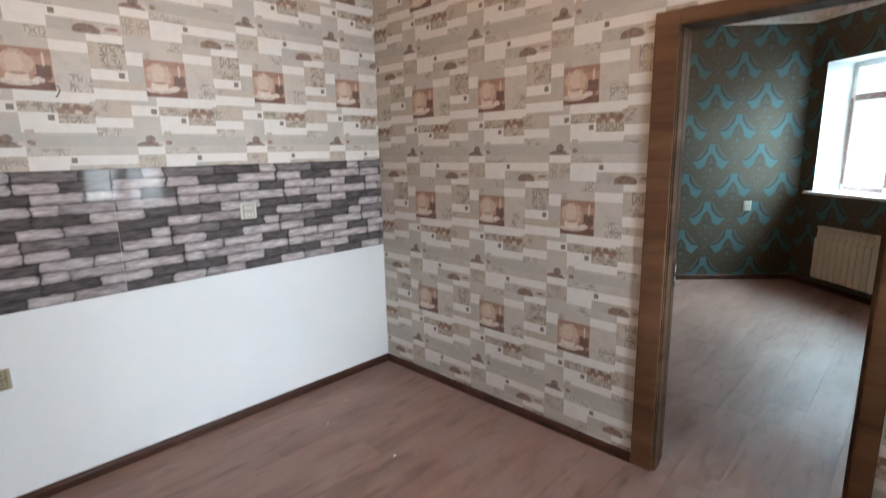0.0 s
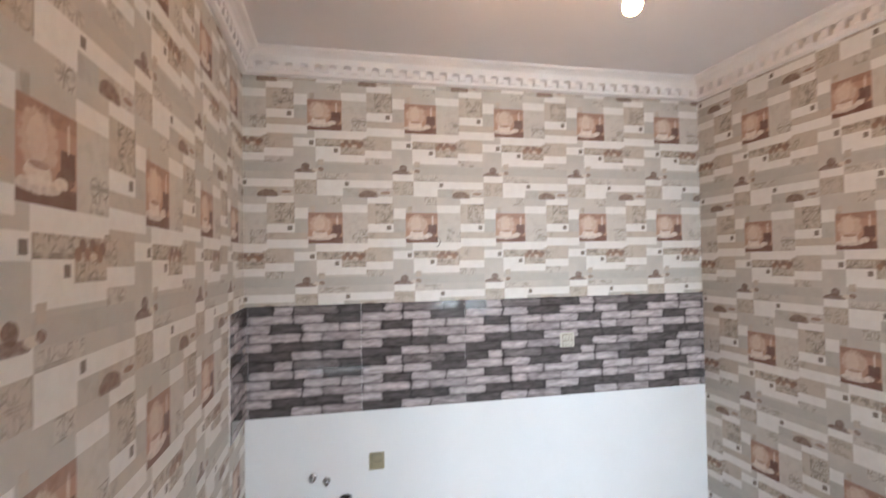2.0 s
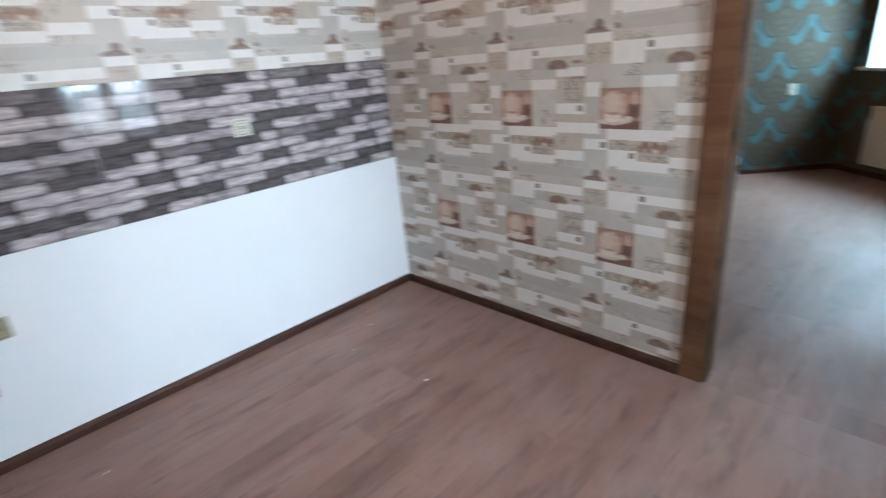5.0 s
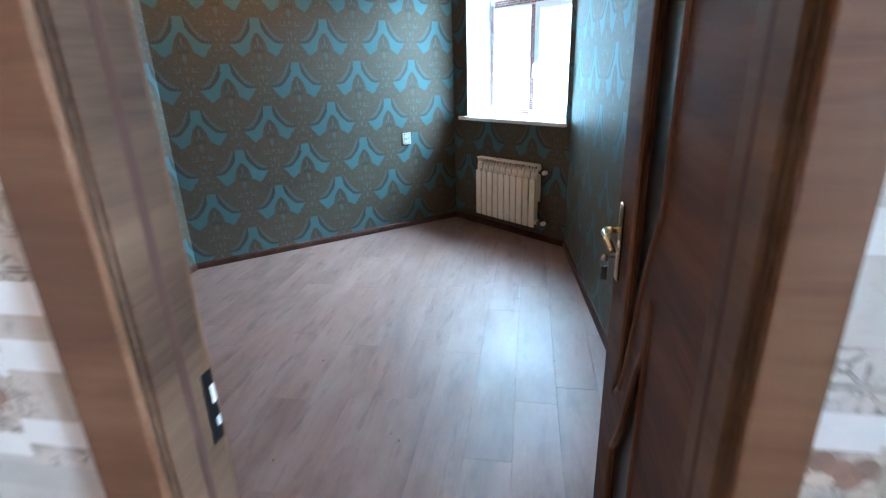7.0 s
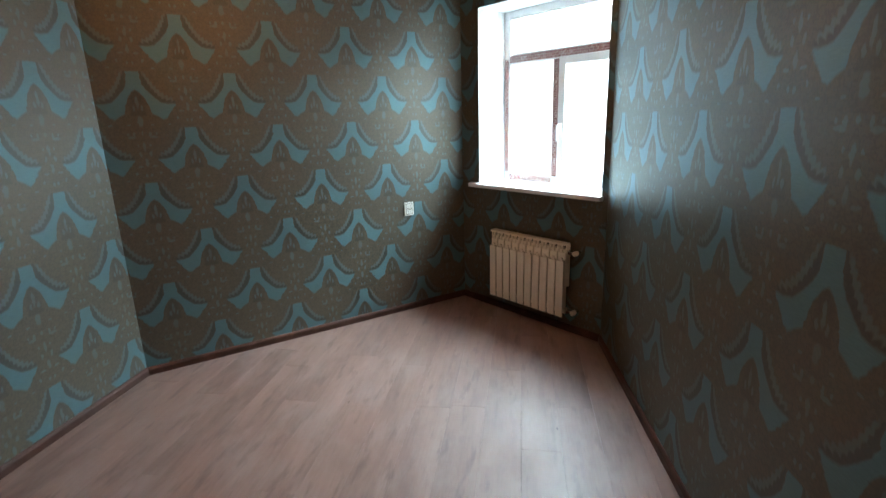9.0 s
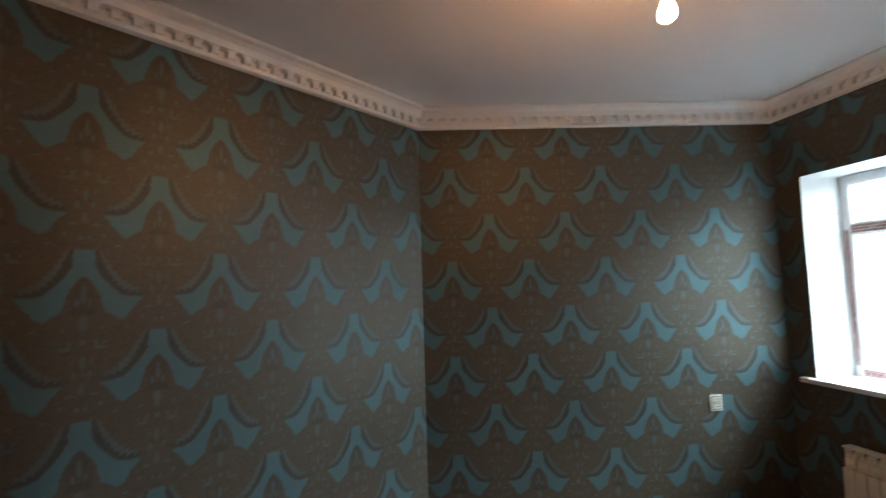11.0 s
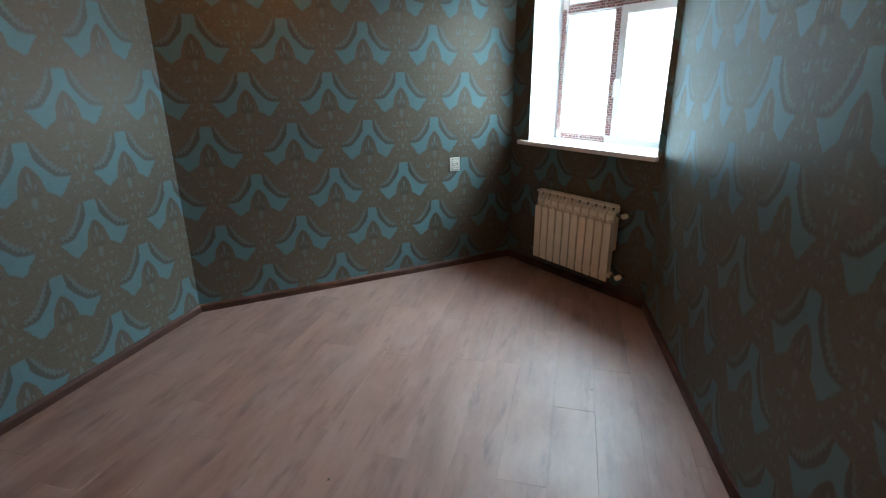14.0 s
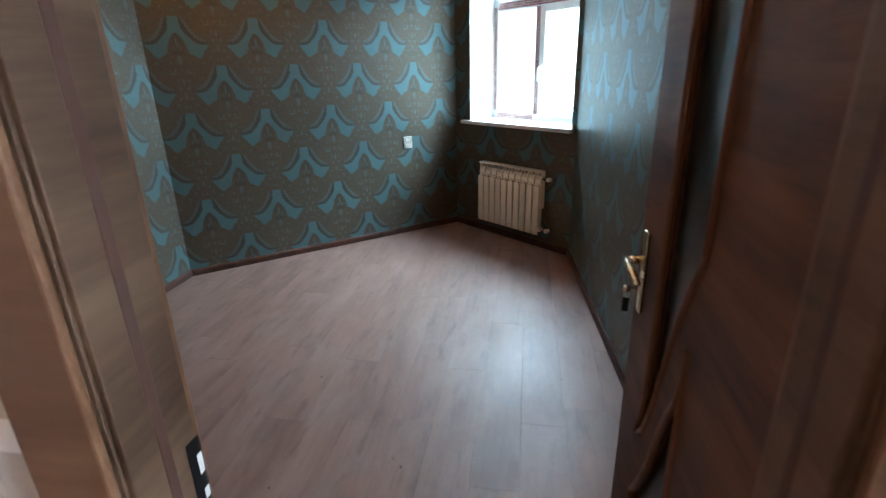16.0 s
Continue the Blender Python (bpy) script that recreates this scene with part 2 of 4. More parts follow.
    oval(0.11, 0.10, 0.055, 0.065, (0.62, 0.49, 0.40), 0.25)
    block(0.00, 0.345, 0.215, 0.272, (0.150, 0.060, 0.036), "stain", 0.4)
    block(0.24, 0.335, 0.105, 0.185, (0.125, 0.052, 0.034), "stain", 0.3)
    oval(0.29, 0.070, 0.010, 0.045, (0.66, 0.56, 0.48), 0.2)
    oval(0.27, 0.19, 0.055, 0.030, (0.13, 0.055, 0.035), 0.2)
    oval(0.12, 0.222, 0.125, 0.024, (0.68, 0.60, 0.53), 0.2)
    oval(0.115, 0.192, 0.075, 0.036, (0.72, 0.64, 0.57), 0.15)
    oval(0.12, 0.168, 0.055, 0.011, (0.30, 0.16, 0.10), 0.2)
    oval(0.245, 0.205, 0.040, 0.020, (0.72, 0.63, 0.55), 0.3)
    wash = n.m("MULTIPLY", n.span(smudge, 0.35, 0.75), 0.22)
    col = n.mix(wash, state["c"], (0.40, 0.36, 0.32))
    n.bump(n.m("ADD", n.noise(uv, 420.0, 2.0), n.m("MULTIPLY", n.noise(uv, 12.0, 3.0), 0.6)), 0.12, 0.001)
    return n.done(col, n.span(cloud, 0.3, 0.7, 0.46, 0.60))


def damask_paper():
    """Olive-brown metallic ground with satin teal fan motifs in half-drop rows; motif 0.525 wide, rows 0.318 apart."""
    n = Nodes("damask_wallpaper")
    x, y, uv = n.uv()
    WIDE, TALL = 0.525, 0.318
    rip = n.m("MULTIPLY", n.m("SUBTRACT", n.noise(uv, 46.0, 3.0), 0.5), 0.022)
    w = n.m("DIVIDE", n.m("MULTIPLY", y, -1.0), TALL)
    row = n.m("FLOOR", w)
    b0 = n.m("MULTIPLY", n.m("FRACT", w), TALL)
    shift = n.m("MULTIPLY", n.m("FLOORED_MODULO", row, 2.0), 0.5)
    a0 = n.m("MULTIPLY", n.m("ABSOLUTE", n.m("SUBTRACT", n.m("FRACT", n.m("ADD", n.m("DIVIDE", x, WIDE), n.m("ADD", shift, 0.5))), 0.5)), WIDE)
    a, b = n.m("ADD", a0, rip), n.m("ADD", b0, n.m("MULTIPLY", rip, 0.6))

    def profile(*stops):
        """A height that depends on the distance from the motif's axis."""
        ramp = n.t.nodes.new("ShaderNodeValToRGB")
        n.t.links.new(n.m("DIVIDE", a, 0.30), ramp.inputs[0])
        e = ramp.color_ramp.elements
        e[0].position, e[1].position = stops[0][0] / 0.30, stops[-1][0] / 0.30
        e[0].color, e[1].color = (*[stops[0][1]] * 3, 1), (*[stops[-1][1]] * 3, 1)
        for p, q in stops[1:-1]:
            e.new(p / 0.30).color = (q, q, q, 1)
        return ramp.outputs[0]

    top = profile((0.0, 0.0), (0.033, 0.001), (0.038, 0.070), (0.060, 0.108), (0.096, 0.148), (0.125, 0.174), (0.160, 0.182), (0.205, 0.182))
    low = profile((0.0, 0.102), (0.020, 0.116), (0.046, 0.155), (0.059, 0.195), (0.068, 0.236), (0.095, 0.250), (0.125, 0.272), (0.145, 0.260), (0.170, 0.225), (0.190, 0.200), (0.206, 0.180))
    teeth = n.m("MULTIPLY", n.m("ABSOLUTE", n.m("SINE", n.m("MULTIPLY", n.m("ADD", a0, n.m("MULTIPLY", b0, 0.7)), 105.0))), 0.014)
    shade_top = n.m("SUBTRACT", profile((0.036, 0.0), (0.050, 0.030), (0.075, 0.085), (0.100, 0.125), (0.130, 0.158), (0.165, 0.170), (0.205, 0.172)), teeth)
    frill_top = n.m("SUBTRACT", profile((0.052, 0.004), (0.062, 0.022), (0.080, 0.056), (0.100, 0.090), (0.125, 0.120), (0.150, 0.142), (0.180, 0.157), (0.205, 0.164)), teeth)

    def soft(d, wide=0.006):
        return n.span(d, -wide, wide)

    def both(p, q):
        return n.m("MULTIPLY", p, q)

    def band(d, lo, hi):
        return both(soft(n.m("SUBTRACT", d, lo)), soft(n.m("SUBTRACT", hi, d)))

    teal = both(both(soft(n.m("SUBTRACT", b, top)), soft(n.m("SUBTRACT", low, b))), soft(n.m("SUBTRACT", 0.203, a)))
    shade = both(both(soft(n.m("SUBTRACT", b, shade_top)), soft(n.m("SUBTRACT", top, b))), band(a, 0.037, 0.200))
    frill = both(both(soft(n.m("SUBTRACT", b, frill_top)), soft(n.m("SUBTRACT", shade_top, b))), band(a, 0.052, 0.190))
    # the dark serrated leaf between the wings
    notch = n.m("PINGPONG", b0, 0.014)
    leaf = both(both(soft(n.m("SUBTRACT", b, n.m("ADD", low, 0.004))), soft(n.m("SUBTRACT", n.m("ADD", 0.030, notch), a))), soft(n.m("SUBTRACT", 0.25, b)))

    def dot(ac, bc, ra, rb):
        p, q = n.m("DIVIDE", n.m("SUBTRACT", a, ac), ra), n.m("DIVIDE", n.m("SUBTRACT", b, bc), rb)
        return n.span(n.m("ADD", n.m("MULTIPLY", p, p), n.m("MULTIPLY", q, q)), 0.6, 1.3, 1.0, 0.0)

    bits = dot(0.0, 0.172, 0.008, 0.036)
    for ac, bc, ra, rb in ((0.0, 0.278, 0.015, 0.030), (0.020, 0.205, 0.007, 0.016), (0.262, 0.108, 0.008, 0.026), (0.262, 0.200, 0.009, 0.024), (0.236, 0.150, 0.008, 0.015), (0.250, 0.275, 0.007, 0.010), (0.262, 0.030, 0.006, 0.012),
                           (0.205, 0.052, 0.021, 0.008), (0.222, 0.036, 0.007, 0.015), (0.190, 0.034, 0.006, 0.008), (0.232, 0.100, 0.006, 0.008), (0.225, 0.222, 0.014, 0.006), (0.200, 0.262, 0.007, 0.010), (0.060, 0.300, 0.010, 0.005), (0.150, 0.300, 0.010, 0.005)):
        bits = n.m("MAXIMUM", bits, dot(ac, bc, ra, rb))
    cell = n.node("ShaderNodeCombineXYZ", {0: a0, 1: b0})
    curl = n.noise(cell, 30.0, 3.0)
    lace = both(n.span(n.m("PINGPONG", n.m("MULTIPLY", curl, 5.0), 0.5), 0.22, 0.40), 0.7)
    thread = n.noise(n.scaled(uv, (30.0, 260.0, 1.0)), 1.0, 3.0)
    crackle = n.noise(uv, 130.0, 3.0, 0.6)
    fade = n.span(n.noise(uv, 9.0, 4.0), 0.35, 0.65)
    ground = n.mix(lace, (0.110, 0.082, 0.053), (0.076, 0.059, 0.041))
    ground = n.mix(both(n.span(thread, 0.4, 0.65), 0.35), ground, (0.124, 0.100, 0.070))
    ground = n.mix(both(n.span(n.noise(cell, 52.0, 2.0), 0.60, 0.68), 0.4), ground, (0.096, 0.094, 0.078))
    col = n.mix(both(leaf, 0.3), ground, (0.050, 0.044, 0.034))
    col = n.mix(both(shade, 0.55), col, (0.038, 0.046, 0.046))
    col = n.mix(both(frill, n.span(fade, 0, 1, 0.5, 0.85)), col, (0.092, 0.122, 0.122))
    col = n.mix(both(bits, n.span(fade, 0, 1, 0.35, 0.8)), col, (0.100, 0.128, 0.124))
    ink = n.mix(n.span(thread, 0.35, 0.7), (0.068, 0.146, 0.170), (0.086, 0.174, 0.200))
    col = n.mix(both(teal, n.span(fade, 0, 1, 0.80, 0.96)), col, ink)
    figure = n.m("MINIMUM", n.m("ADD", n.m("ADD", teal, frill), bits), 1.0)
    n.bump(n.m("ADD", n.m("ADD", n.m("MULTIPLY", figure, 0.4), n.m("MULTIPLY", thread, 0.4)), n.m("MULTIPLY", crackle, 0.5)), 0.35, 0.0015)
    return n.done(col, n.span(figure, 0, 1, 0.48, 0.46), n.span(figure, 0, 1, 0.45, 0.20), Coat_Weight=0.16, Coat_Roughness=0.46, Specular_Tint=(0.62, 0.95, 1.0, 1.0), Specular_IOR_Level=0.6)


def stone_tile():
    """Glazed tile printed with six courses of pale and charcoal split stones."""
    n = Nodes("stone_print_tile")
    u, v, uv = n.uv()
    geo = n.node("ShaderNodeNewGeometry")
    streak = n.noise(n.scaled(geo, (14.0, 14.0, 62.0)), 1.0, 5.0, 0.6)
    WHITE, LIGHT, MID, DARK = 0.50, 0.36, 0.21, 0.110
    tone = 0.045
    wob = n.m("MULTIPLY", n.m("SUBTRACT", n.noise(geo, 24.0, 4.0), 0.5), 0.075)
    uu, vv = n.m("ADD", u, wob), n.m("ADD", n.m("MULTIPLY", v, 6.0), n.m("MULTIPLY", wob, 4.0))

    def stone(course, u0, u1, t):
        nonlocal tone
        p = n.m("SUBTRACT", n.m("ABSOLUTE", n.m("SUBTRACT", uu, (u0 + u1) / 2)), (u1 - u0) / 2)
        q = n.m("SUBTRACT", n.m("ABSOLUTE", n.m("SUBTRACT", vv, 5.5 - course)), 0.5)
        d = n.m("SMOOTH_MAX", n.m("MULTIPLY", p, 12.0), q, 0.40)
        k = n.m("MULTIPLY", n.span(d, -0.11, 0.02, 1.0, 0.0), n.span(d, -0.42, -0.12, 1.0, 0.72))
        tone = n.m("ADD", n.m("MULTIPLY", n.m("SUBTRACT", t, tone), k), tone)

    stone(0, -0.17, 0.215, DARK), stone(0, 0.22, 0.385, WHITE), stone(0, 0.39, 0.80, MID), stone(0, 0.80, 1.20, DARK)
    stone(1, 0.00, 0.385, WHITE), stone(1, 0.39, 0.66, WHITE), stone(1, 0.66, 1.05, DARK)
    stone(2, -0.2, 0.195, WHITE), stone(2, 0.20, 0.465, DARK), stone(2, 0.47, 0.81, WHITE), stone(2, 0.81, 1.2, WHITE)
    stone(3, 0.00, 0.46, WHITE), stone(3, 0.465, 0.645, WHITE), stone(3, 0.64, 1.05, LIGHT)
    stone(4, -0.2, 0.20, WHITE), stone(4, 0.20, 0.47, DARK), stone(4, 0.47, 0.82, DARK), stone(4, 0.825, 1.2, WHITE)
    stone(5, -0.2, 0.36, DARK), stone(5, 0.36, 0.64, WHITE), stone(5, 0.64, 1.2, LIGHT)
    f = n.m("MULTIPLY", tone, n.span(streak, 0.3, 0.7, 0.52, 1.36))
    col = n.node("ShaderNodeCombineColor", {0: f, 1: n.m("MULTIPLY", f, 0.885), 2: n.m("MULTIPLY", f, 0.90)})
    return n.done(col, 0.06)


def rough_plaster(name, colour, rough=0.75):
    n = Nodes(name)
    g = n.node("ShaderNodeNewGeometry")
    a, b = n.noise(g, 1.6, 5.0), n.noise(g, 130.0, 3.0)
    n.bump(n.m("ADD", n.noise(g, 9.0, 3.0), n.m("MULTIPLY", b, 0.35)), 0.10, 0.003)
    return n.done(n.mix(n.span(a, 0.3, 0.7), tuple(c * 0.94 for c in colour), colour), rough)


M_PAPER, M_DAMASK, M_TILE = kitchen_paper(), damask_paper(), stone_tile()
M_PLASTER = rough_plaster("white_wall_paint", (0.82, 0.83, 0.84), 0.6)
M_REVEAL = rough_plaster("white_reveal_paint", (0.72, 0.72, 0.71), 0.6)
M_CEIL = rough_plaster("ceiling_paint", (0.80, 0.77, 0.76), 0.8)
M_RENDER = rough_plaster("grey_render", (0.45, 0.44, 0.42), 0.9)
M_CORNICE = plain("moulded_foam", (0.80, 0.77, 0.75), 0.55, vary=0.05, bump=0.1)
M_FLOOR = wood("laminate_plank", (0.118, 0.061, 0.046), (0.215, 0.122, 0.095), (0.280, 0.170, 0.136), 0, 0.50, per_piece=True, knots=0.25, contrast=0.75, across=5.5)
M_SCREED = plain("grey_screed", (0.2, 0.19, 0.18), 0.9)
M_SKIRT = wood("dark_skirting", (0.030, 0.011, 0.007), (0.055, 0.022, 0.014), (0.085, 0.036, 0.024), 0, 0.5)
M_OAK_V = wood("oak_veneer_upright", (0.064, 0.026, 0.012), (0.116, 0.053, 0.026), (0.164, 0.083, 0.045), 1, 0.5, knots=0.8, contrast=0.8)
M_OAK_C = wood("oak_veneer_casing", (0.056, 0.024, 0.012), (0.120, 0.056, 0.028), (0.180, 0.094, 0.051), 1, 0.5, knots=0.9, contrast=0.85)
M_OAK_L = wood("oak_veneer_crosswise", (0.030, 0.0095, 0.004), (0.072, 0.025, 0.009), (0.120, 0.048, 0.019), 0, 0.6, knots=0.8, contrast=1.3)
M_OAK_J = wood("oak_veneer_jamb", (0.036, 0.018, 0.010), (0.082, 0.045, 0.026), (0.128, 0.075, 0.045), 0, 0.6, knots=0.9, contrast=1.15)
M_OAK_DARK = wood("oak_bead", (0.06, 0.022, 0.012), (0.105, 0.042, 0.022), (0.15, 0.068, 0.036), 2, 0.35)
M_SEAL = plain("brown_rubber_seal", (0.055, 0.020, 0.012), 0.85)
M_ENTRY = plain("brown_door_paint", (0.052, 0.033, 0.022), 0.6, vary=0.2, scale=3.0)
M_BRASS = plain("polished_brass", (0.52, 0.36, 0.15), 0.3, 1.0, 0.15, 30.0)
M_BRASS_PALE = plain("pale_brass", (0.82, 0.70, 0.48), 0.24, 1.0, 0.12, 30.0)
M_BLACK = plain("black_metal", (0.02, 0.02, 0.022), 0.4, 0.6)
M_CHROME = plain("chrome", (0.75, 0.76, 0.77), 0.16, 1.0, 0.08, 30.0)
M_PVC = plain("white_window_plastic", (0.74, 0.74, 0.75), 0.32, vary=0.05)
M_SILL = plain("white_sill_plastic", (0.84, 0.84, 0.82), 0.3, vary=0.06)
M_RAD = plain("cream_radiator_enamel", (0.80, 0.74, 0.63), 0.35, vary=0.06)
M_SOCKET = plain("cream_switch_plastic", (0.55, 0.53, 0.46), 0.4, vary=0.06)
M_SOCKET_GOLD = plain("olive_gold_plastic", (0.36, 0.31, 0.20), 0.4, vary=0.1)
M_GAP_SHADE = plain("painted_gap_shade", (0.13, 0.11, 0.08), 0.6)
M_HOLE_SHADE = plain("painted_hole_shade", (0.02, 0.018, 0.016), 0.8)
M_GREY_PIPE = plain("grey_drain_plastic", (0.34, 0.35, 0.38), 0.45, vary=0.1)
M_COPPER = plain("worn_copper_brass", (0.46, 0.23, 0.13), 0.35, 1.0, 0.3, 60.0)
M_CHIP = plain("plaster_chip", (0.75, 0.72, 0.69), 0.9)
M_GRIT = plain("dark_grit", (0.05, 0.04, 0.035), 0.9)
M_WIRE = plain("dark_cable", (0.04, 0.035, 0.03), 0.6)


def film_print():
    """Brown-red protective film with white printed marks, left on the window frame."""
    n = Nodes("protective_film")
    o = n.obj()
    s = n.node("ShaderNodeTexBrick", {"Vector": n.node("ShaderNodeCombineXYZ", {0: n.m("ADD", n.node("ShaderNodeSeparateXYZ", {0: o}), 0.0), 1: n.node("ShaderNodeSeparateXYZ", {0: o}, out=2)}), "Scale": 14.0, "Color1": (0.20, 0.045, 0.042), "Color2": (0.13, 0.032, 0.030), "Mortar": (0.50, 0.42, 0.40), "Mortar Size": 0.03})
    worn = n.span(n.noise(o, 34.0, 3.0), 0.52, 0.64)
    return n.done(n.mix(n.m("MULTIPLY", worn, 0.6), s, (0.50, 0.43, 0.42)), 0.4)


M_FILM = film_print()


def clear_glass(name, colour, rough=0.0, ior=1.45):
    n = Nodes(name)
    return n.done(colour, rough, Transmission_Weight=1.0, IOR=ior)


M_GLASS = clear_glass("window_glass", (0.97, 0.99, 0.99))
M_SMOKE = clear_glass("smoked_door_glass", (0.05, 0.05, 0.045), 0.35)


def glowing(name, colour, strength):
    n = Nodes(name)
    return n.done((0.9, 0.88, 0.84), 0.3, Emission_Color=colour, Emission_Strength=strength)


BULB_GLOW = 600.0
M_BULB_K = glowing("lit_kitchen_bulb", (1.0, 0.56, 0.27), 520.0)
M_BULB = glowing("lit_bulb", (1.0, 0.50, 0.20), BULB_GLOW)
M_SKY = glowing("white_overcast_sky", (0.93, 0.97, 1.0), 1.5)
M_SKY_BRIGHT = glowing("bright_overcast_sky", (0.86, 0.95, 1.0), 6.0)

# ---------------------------------------------------------------- mesh helpers


def mesh_of(name, bm, material, smooth=False):
    me = bpy.data.meshes.new(name)
    bm.normal_update()
    bm.to_mesh(me)
    bm.free()
    for m in material if isinstance(material, (list, tuple)) else [material]:
        me.materials.append(m)
    if smooth:
        for p in me.polygons:
            p.use_smooth = True
    return me


def part(name, bm, material, parent, label="", smooth=False):
    ob = new(name, mesh_of(name, bm, material, smooth))
    ob.parent = parent
    if label:
        ob["label"] = label
    return ob


def thing(name, m, label, category, group="", kind=""):
    ob = new(name)
    ob.empty_display_size = 0.05
    ob.matrix_world = m
    return tagged(ob, label, category, group, kind)


def setting(name, bm, material, label="", category="", smooth=False):
    return tagged(new(name, mesh_of(name, bm, material, smooth)), label, category, "", "structure")


def block(lo, hi, bevel=0.0, bm=None, seg=2):
    """A box between two corners, with rounded edges."""
    out = bm or bmesh.new()
    made = bmesh.ops.create_cube(out, size=1.0)["verts"]
    for v in made:
        v.co = [lo[i] + (v.co[i] + 0.5) * (hi[i] - lo[i]) for i in range(3)]
    if bevel:
        edges = list({e for v in made for e in v.link_edges})
        bmesh.ops.bevel(out, geom=edges, offset=bevel, segments=seg, affect="EDGES", profile=0.5)
    return out


def lathe(rings, n=24, bm=None, axis=2, at=(0, 0, 0)):
    """A solid turned round an axis from rows of radius, height."""
    bm = bm or bmesh.new()
    loops = []
    for r, h in rings:
        loop = []
        for i in range(n):
            q = [r * math.cos(2 * math.pi * i / n), r * math.sin(2 * math.pi * i / n)]
            q.insert(axis, h)
            loop.append(bm.verts.new([q[k] + at[k] for k in range(3)]))
        loops.append(loop)
    for a, b in zip(loops, loops[1:]):
        for i in range(n):
            bm.faces.new((a[i], a[(i + 1) % n], b[(i + 1) % n], b[i]))
    bm.faces.new(loops[0][::-1]), bm.faces.new(loops[-1])
    bmesh.ops.recalc_face_normals(bm, faces=bm.faces)
    return bm


def tube(points, r, n=8, closed=False, bm=None, flat=1.0):
    """A round bar through points; flat squeezes it along its second axis."""
    bm = bm or bmesh.new()
    pts = [Vector(p) for p in points]
    loops, up = [], None
    for i, p in enumerate(pts):
        a = pts[i - 1] if i or closed else p
        b = pts[(i + 1) % len(pts)] if i < len(pts) - 1 or closed else p
        d = (b - a).normalized()
        if up is None:
            up = Vector((0, 0, 1)) if abs(d.z) < 0.9 else Vector((1, 0, 0))
        side = d.cross(up).normalized()
        up = side.cross(d).normalized()
        loops.append([bm.verts.new(p + side * (r * math.cos(2 * math.pi * k / n)) + up * (flat * r * math.sin(2 * math.pi * k / n))) for k in range(n)])
    pairs = list(zip(loops, loops[1:])) + ([(loops[-1], loops[0])] if closed else [])
    for a, b in pairs:
        for k in range(n):
            bm.faces.new((a[k], a[(k + 1) % n], b[(k + 1) % n], b[k]))
    if not closed:
        bm.faces.new(loops[0][::-1]), bm.faces.new(loops[-1])
    bmesh.ops.recalc_face_normals(bm, faces=bm.faces)
    return bm


def prism(profile, p0, p1, bm=None, cut0=0.0, cut1=0.0):
    """Extrudes a profile of (inwards, up) points along a wall from p0 to p1; the room lies on the right hand. cut: how far an end runs per metre inwards."""
    bm = bm or bmesh.new()
    a, b = Vector(p0), Vector(p1)
    d = (b - a).normalized()
    inn = Vector((d.y, -d.x))
    ends = []
    for base, s, cut in ((a, 1, cut0), (b, -1, cut1)):
        ends.append([bm.verts.new((*(base + inn * q + d * (s * cut * q)), z)) for q, z in profile])
    k = len(profile)
    for i in range(k):
        bm.faces.new((ends[0][i], ends[0][(i + 1) % k], ends[1][(i + 1) % k], ends[1][i]))
    bm.faces.new(ends[0][::-1]), bm.faces.new(ends[1])
    bmesh.ops.recalc_face_normals(bm, faces=bm.faces)
    return bm


